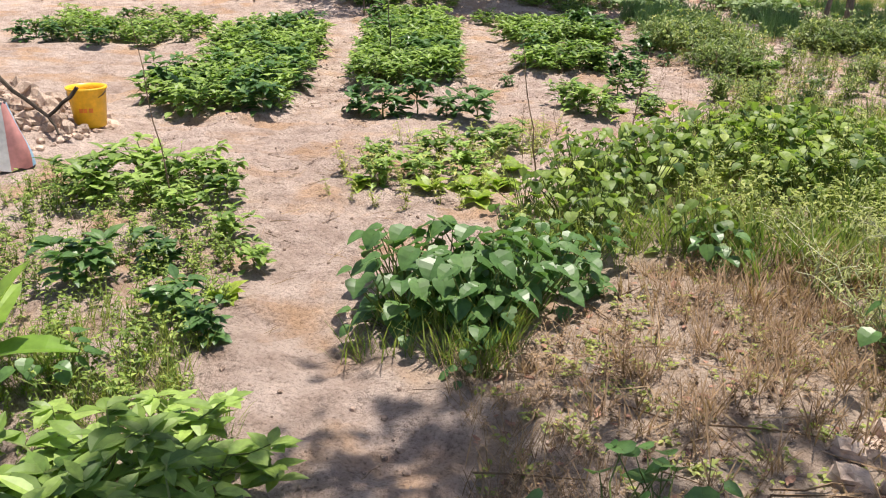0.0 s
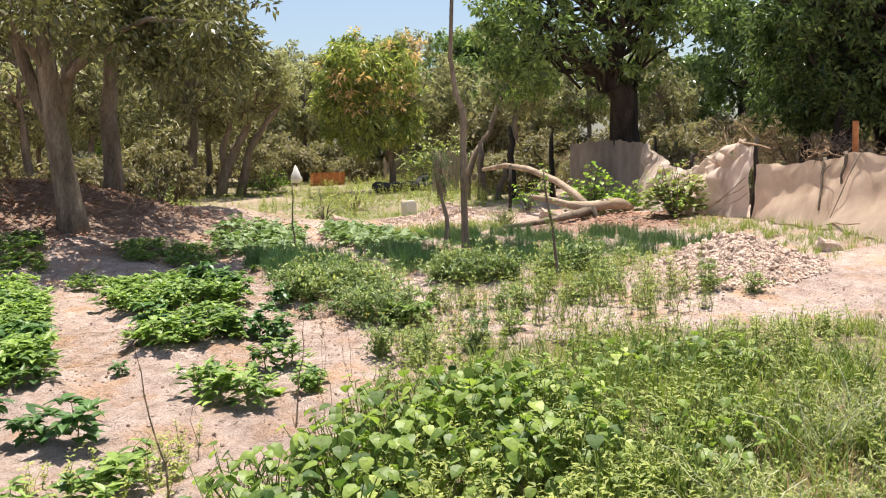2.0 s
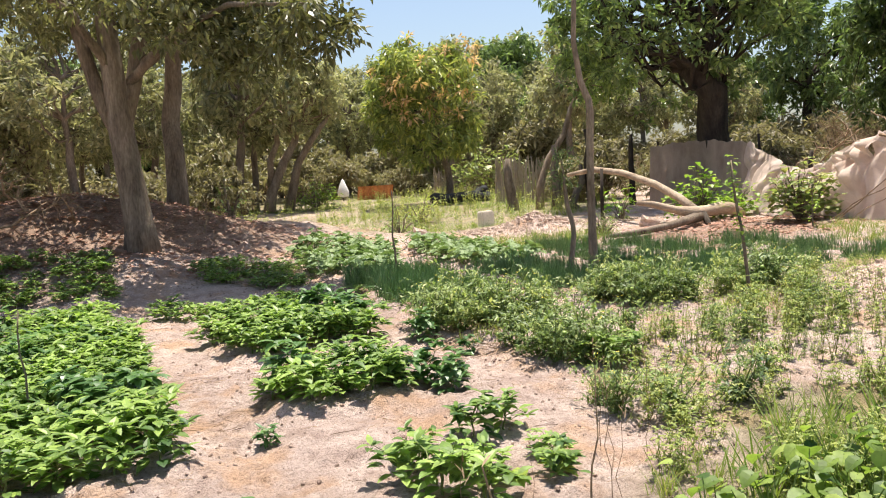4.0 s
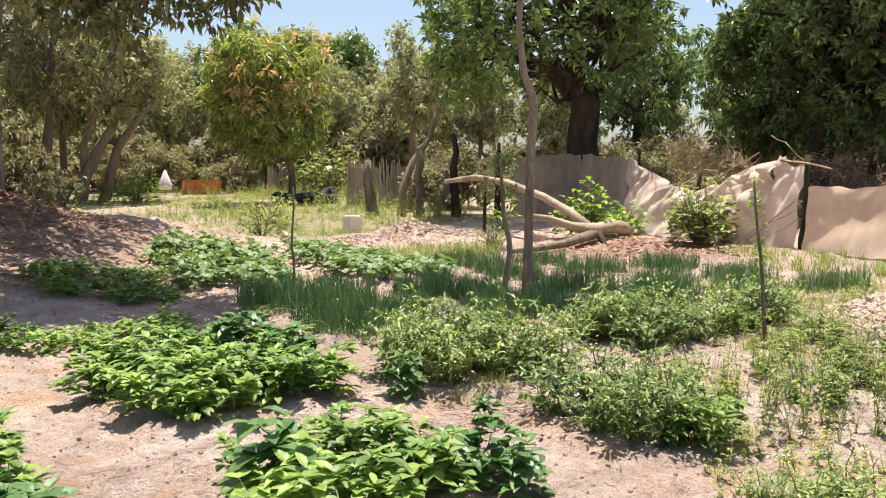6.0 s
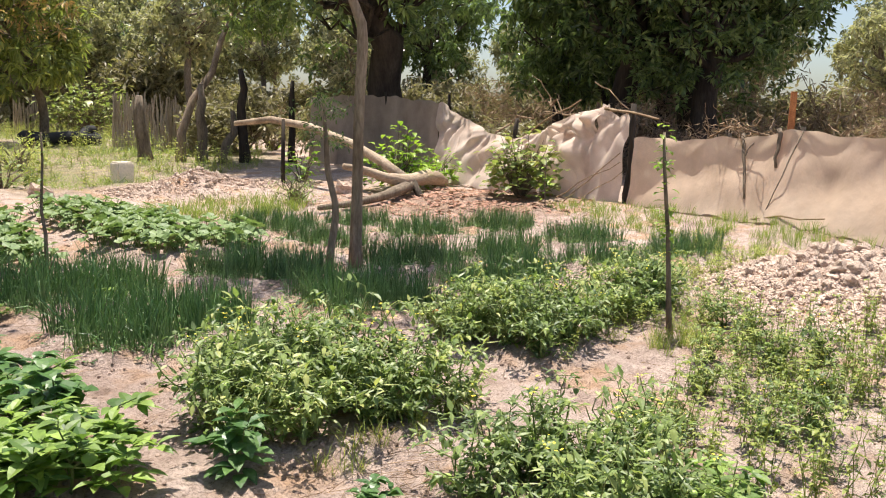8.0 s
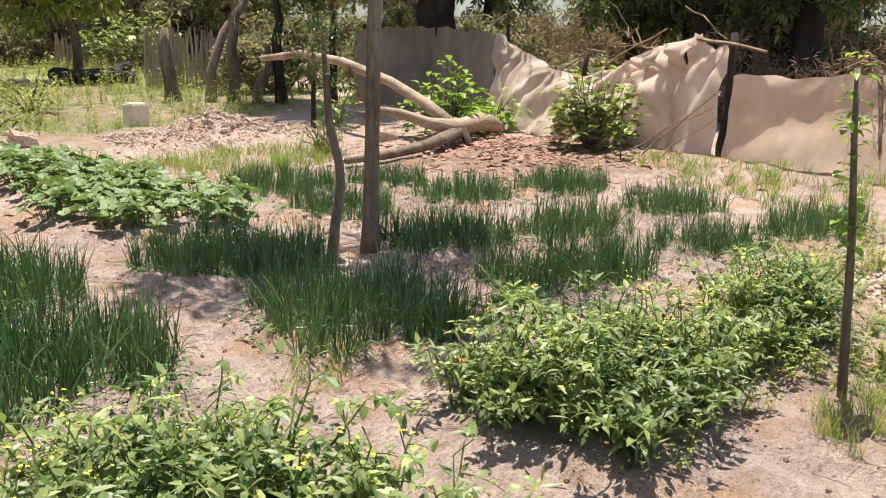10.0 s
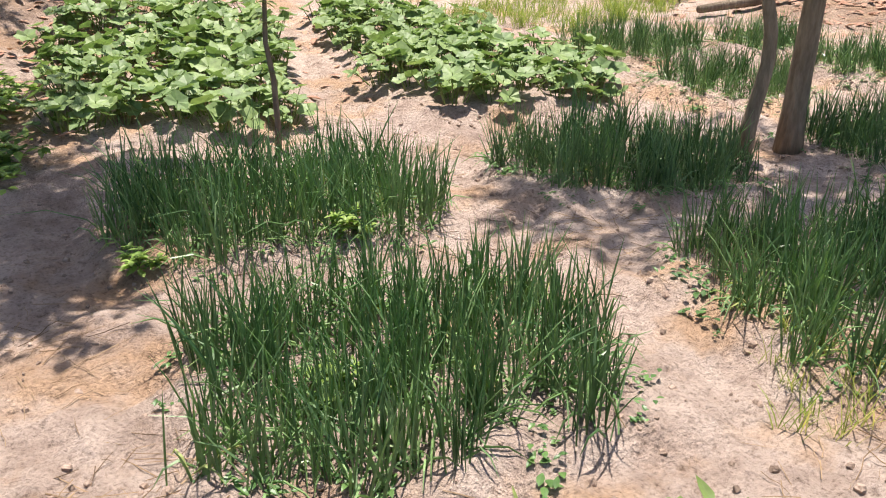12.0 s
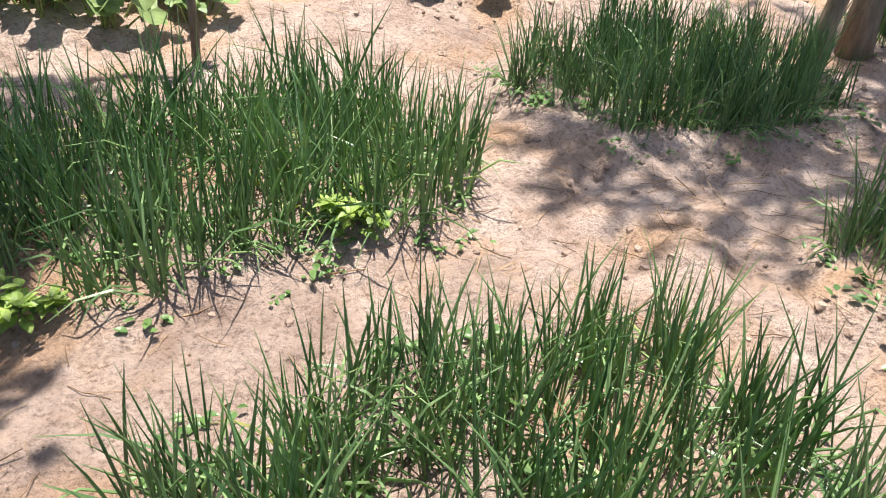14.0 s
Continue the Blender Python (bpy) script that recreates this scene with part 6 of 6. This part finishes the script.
heap("clay_heap", "heap of lumpy pale dug clay beside the weeds", 7.85, 9.55, 1.65, 1.05, 37, 300, 0.022, 0.068, 1, CLAY, 5600)
heap("far_clay_heap", "low heap of pale dug earth near the fallen log", 9.6, 20.5, 2.1, 1.3, 0, 280, 0.02, 0.055, 2, CLAY, 3200)
heap("left_clay_heap", "small heap of pale dug clay behind a yellow bucket", -3.6, 6.1, 0.95, 0.85, 0, 120, 0.04, 0.1, 3, CLAY, 500)
for x, y, s in ((1.12, 2.15, 0.06), (1.24, 2.1, 0.045), (1.18, 2.3, 0.05), (1.4, 2.45, 0.06), (10.6, 9.2, 0.22), (10.3, 10.2, 0.18), (10.9, 18.6, 0.2), (10.0, 13.6, 0.1), (6.2, 20.2, 0.16)):
    ob = thing("clay_lump", x, y, None, "single large lump of pale clay on the ground", "clay lump", "clay lumps")
    part("lump", make_mesh("lump", (CLOD_SHAPES[3][0] * s + np.array((0, 0, s * 0.4)), CLOD_SHAPES[3][1]), CLAY), ob)
ob = thing("lime_block", 9.2, 23.0, None, "small whitish block standing in the meadow", "block")
bm = bmesh.new()
bmesh.ops.create_cube(bm, size=1.0, matrix=Matrix.Translation((0, 0, 0.2)) @ Matrix.Diagonal((0.36, 0.3, 0.42, 1)))
bmesh.ops.bevel(bm, geom=bm.edges[:], offset=0.03, segments=2, affect="EDGES")
me = bpy.data.meshes.new("block")
bm.to_mesh(me)
me.materials.append(BLOCK)
part("block", me, ob)

# ---- things at the start of the path ----
def lathe(profile, seg=20):
    vs, fs = [], []
    for q, z in profile:
        vs += [(q * math.cos(6.28319 * k / seg), q * math.sin(6.28319 * k / seg), z) for k in range(seg)]
    for i in range(len(profile) - 1):
        for k in range(seg):
            a, b = i * seg + k, i * seg + (k + 1) % seg
            fs += [(a, b, b + seg), (a, b + seg, a + seg)]
    return np.array(vs), np.array(fs)


bucket = thing("bucket", -2.72, 6.12, None, "yellow plastic bucket with orange print standing on sand", "bucket")
bucket_body = part("body", make_mesh("body", lathe(((0.0, 0.005), (0.105, 0.0), (0.11, 0.01), (0.135, 0.27), (0.145, 0.275), (0.145, 0.29), (0.132, 0.29), (0.126, 0.26), (0.102, 0.02), (0.0, 0.02))), YELLOW, True), bucket)
part("handle", make_mesh("handle", tube([(0.14 * math.cos(t), -0.12 * math.sin(t) * 0.9, 0.26 - 0.06 * math.sin(t)) for t in np.linspace(0, math.pi, 10)], [0.004] * 10, 5), TWIG), bucket_body, "thin wire handle")
bars = []
for i, (w, z) in enumerate(((0.03, 0.13), (0.022, 0.13), (0.028, 0.13))):
    a0 = -1.75 + i * 0.28
    rad = 0.121
    for t in np.linspace(0, w / 0.12, 4)[:-1]:
        p = [(math.cos(a0 + t), math.sin(a0 + t)), (math.cos(a0 + t + w / 0.36), math.sin(a0 + t + w / 0.36))]
        bars.append((np.array([(p[0][0] * rad, p[0][1] * rad, z - 0.012), (p[1][0] * rad, p[1][1] * rad, z - 0.012), (p[1][0] * (rad + 0.003), p[1][1] * (rad + 0.003), z + 0.02), (p[0][0] * (rad + 0.003), p[0][1] * (rad + 0.003), z + 0.02)]), np.array([(0, 1, 2), (0, 2, 3)])))
part("print", make_mesh("print", join(bars), ORANGE_PRINT), bucket_body, "orange print")

sack = thing("woven_sack", -2.86, 5.12, None, "slumped woven plastic sack with blue, white and pink stripes", "sack")
for k, (m, nm) in enumerate(((BAG_BLUE, "blue_stripe"), (BAG_WHITE, "white_stripe"), (BAG_PINK, "pink_stripe"), (BAG_BLUE, "blue_stripe"), (BAG_WHITE, "white_stripe"), (BAG_PINK, "pink_stripe"))):
    vs, fs = [], []
    for j, z in enumerate(np.linspace(0, 1, 9)):
        for i in range(4):
            a = 2 * math.pi * (k + i / 3) / 6
            q = 0.17 * (1 - 0.75 * z ** 1.3) * (1 + 0.08 * math.sin(3 * a + 5 * z))
            vs.append((q * math.cos(a) + 0.03 * z, q * 0.7 * math.sin(a), 0.40 * z + 0.01 * math.sin(7 * a)))
    for j in range(8):
        for i in range(3):
            a = j * 4 + i
            fs += [(a, a + 1, a + 5), (a, a + 5, a + 4)]
    part(nm, make_mesh(nm, (np.array(vs), np.array(fs)), m, True), sack)
stick = thing("forked_stick", -2.95, 5.75, None, "dark forked stick leaning between heap and bucket", "stick")
part("stick", make_mesh("stick", join([tube(bent((-0.35, 0.2, 0.4), (0.1, 0, 0.1), -0.03, 0.012, 6), np.linspace(0.016, 0.012, 6), 6), tube(bent((0.1, 0, 0.1), (0.32, 0.02, 0.3), -0.02, 0.008, 5), np.linspace(0.012, 0.014, 5), 6), tube(bent((0.1, 0, 0.1), (0.2, -0.1, 0.0), 0, 0.005, 4), np.linspace(0.012, 0.008, 4), 5)]), BARK_DARK), stick)

# ---- far things ----
trough = thing("black_trough", 13.6, 33.9, None, "blackened tyre trough lying under a young mango", "trough")
part("body", make_mesh("body", join([tube([(1.15 * math.cos(a), 0.5 * math.sin(a), 0.22 + 0.05 * math.sin(3 * a)) for a in np.linspace(0, 6.2832, 25)], [0.2] * 25, 8, False), tube(bent((0.3, -0.3, 0.1), (1.2, 0.2, 0.5), 0.1, 0.04, 5), [0.15] * 5, 6)]), BLACK, True), trough)
reed = thing("reed_fence", 0, 0, 0.0, "old grey-brown reed fence held by crooked poles", "fence")
r = np.random.default_rng(61)
slat = [make_mesh("slat", tube(bent((0, 0, -0.1), (r.normal(0, 0.05), 0, 1.5 + r.uniform(-0.35, 0.2)), 0, 0.03, 4, r), (0.03, 0.03, 0.028, 0.018), 4), REED) for _ in range(5)]
for t in np.linspace(0, 1, 95):
    x, y = 13.6 + 2.0 * t, 30.8 - 1.4 * t + 0.1 * math.sin(20 * t)
    part("slat", slat[r.integers(5)], reed, "", (x, y, ground_z(x, y)), r.uniform(0, 6), r.uniform(0.9, 1.15))
for t in np.linspace(0, 1, 80):
    x, y = 17.0 + 4.5 * t, 44.5 + 1.0 * math.sin(5 * t)
    part("slat", slat[r.integers(5)], reed, "", (x, y, ground_z(x, y)), r.uniform(0, 6), r.uniform(0.7, 1.0))
ws = thing("white_sack", 12.6, 46.5, None, "white sack tied over a pole far in the meadow", "sack")
part("sack", make_mesh("sack", lathe(((0.0, 0.2), (0.3, 0.25), (0.32, 0.5), (0.2, 0.8), (0.08, 1.1), (0.0, 1.2)), 12), BAG_WHITE, True), ws)
part("pole", make_mesh("pole", tube(((0, 0, -0.1), (0, 0, 0.5), (0.02, 0, 1.0)), (0.04, 0.04, 0.03), 5), BARK), ws)
sheet = thing("rusty_sheet", 14.4, 46.4, None, "rusty orange-brown corrugated sheet leaning in the grass", "metal sheet")
v = np.array([(x, 0.06 * math.sin(x * 16) + 0.25 * (1 - z), z * 0.75) for z in (0, 0.5, 1) for x in np.linspace(-1, 1, 60)])
f = [(j * 60 + i, j * 60 + i + 1, j * 60 + i + 61) for j in range(2) for i in range(59)] + [(j * 60 + i, j * 60 + i + 61, j * 60 + i + 60) for j in range(2) for i in range(59)]
part("sheet", make_mesh("sheet", (v, np.array(f)), RUST), sheet)

# ---- litter on the ground ----
def dead_leaf(seed):
    r = np.random.default_rng(seed)
    return blade((0, 0, 0.004), (1, 0, r.uniform(0.0, 0.35)), 0.075, 0.034, r.uniform(-0.3, 0.5), profile=(0.0, 1.0, 0.8, 0.0), fold=r.uniform(-0.3, 0.4), r=r)


DEAD = [dead_leaf(s) for s in range(6)]
r = np.random.default_rng(71)
mx, my = r.normal(-0.4, 2.6, 7500), r.normal(18.6, 1.9, 7500)
keep = (my > 15.6) & (my < 24)
stuff("mound_litter", scatter(DEAD, mx[keep], my[keep], 0.8, 1.8, r, 0.004), LITTER, "thick brown dead leaves covering the mound", "leaf litter")
lx, ly = r.normal(11.4, 1.1, 1700), r.normal(16.4, 1.2, 1700)
stuff("log_litter", scatter(DEAD, lx, ly, 0.8, 2.0, r, 0.004), LITTER, "reddish-brown dead leaves round the fallen log", "leaf litter")
straw = [tube(bent((-0.5, 0, 0.004), (0.5, 0.1 * s, 0.01), 0, 0.02, 4, np.random.default_rng(s)), (0.013, 0.013, 0.012, 0.01), 3, False) for s in range(4)]
sx, sy = r.uniform(-2, 7, 4200), r.uniform(1.6, 15.5, 4200)
keep = np.sin(2.1 * sx + 0.4 * sy) + np.sin(1.7 * sy - 0.9 * sx) + r.normal(0, 0.5, len(sx)) > 0.5
stuff("straw", scatter(straw, sx[keep], sy[keep], 0.05, 0.16, r, 0.006, 0.1), DRY, "scattered dry straw and stalks on the paths", "straw")
tx, ty = r.uniform(-1.3, 5, 420), r.uniform(1.5, 14, 420)
px, py, pr = [], [], []
for x, y, q in ((4.45, 13.15, 0.4), (2.35, 13.35, 0.35), (2.5, 12.5, 0.3), (4.2, 11.6, 0.35), (2.6, 10.1, 0.4), (2.3, 9.9, 0.3), (0.2, 10.2, 0.35), (2.2, 10.0, 0.4), (1.2, 10.2, 0.25), (3.8, 12.9, 0.2), (2.9, 9.95, 0.3), (0.3, 9.2, 0.3), (-0.6, 5.3, 0.3), (3.6, 8.6, 0.3)):
    px += list(r.normal(x, q, 130))
    py += list(r.normal(y, q * 0.5, 130))
stuff("straw_patch", scatter(straw, np.array(px), np.array(py), 0.04, 0.14, r, 0.006, 0.12), DRY, "matted patches of dry straw on the paths", "straw")
stuff("twigs", scatter(straw, tx, ty, 0.06, 0.2, r, 0.006, 0.1), TWIG, "small dark twigs lying on the sandy paths", "twigs")
cx, cy = r.uniform(-2.2, 8, 16000), r.uniform(1.6, 16, 16000)
edge = np.zeros(len(cx), bool)
for poly in ONION_BEDS + PEPPER_BEDS + TOMATO_BEDS + SQUASH_BEDS:
    d = near_poly(cx, cy, poly)
    edge |= (d > -0.2) & (d < 0.06)
keep = edge | (r.random(len(cx)) < 0.35)
stuff("soil_clods", scatter(CRUMB_SHAPES, cx[keep], cy[keep], 0.003, 0.016, r, 0.001, 0.6), CLOD, "small clods of soil along bed edges and paths", "soil clods")
lx, ly = fill(DRY_ZONE, 380, r)
stuff("dry_litter", scatter(DEAD, lx, ly, 0.3, 0.8, r, 0.004), LITTER, "small brown dead leaves on parched ground", "leaf litter")
for x, y, s in ((1.72, 2.42, 0.1), (1.55, 2.2, 0.12), (1.35, 2.35, 0.08), (1.62, 2.05, 0.07), (1.85, 2.3, 0.08), (1.2, 5.0, 0.08), (2.2, 4.6, 0.08)):
    ob = thing("clay_lump", x, y, None, "pale clay lump half buried in dry grass", "clay lump", "clay lumps")
    part("lump", make_mesh("lump", (CLOD_SHAPES[5][0] * np.array((s, s, s * 0.5)), CLOD_SHAPES[5][1]), CLAY), ob)
sx, sy = fill(DRY_ZONE, 260, r)
stuff("dry_sticks", scatter(straw, sx, sy, 0.1, 0.4, r, 0.01, 0.15), TWIG, "dry sticks and stalks on parched ground", "sticks")
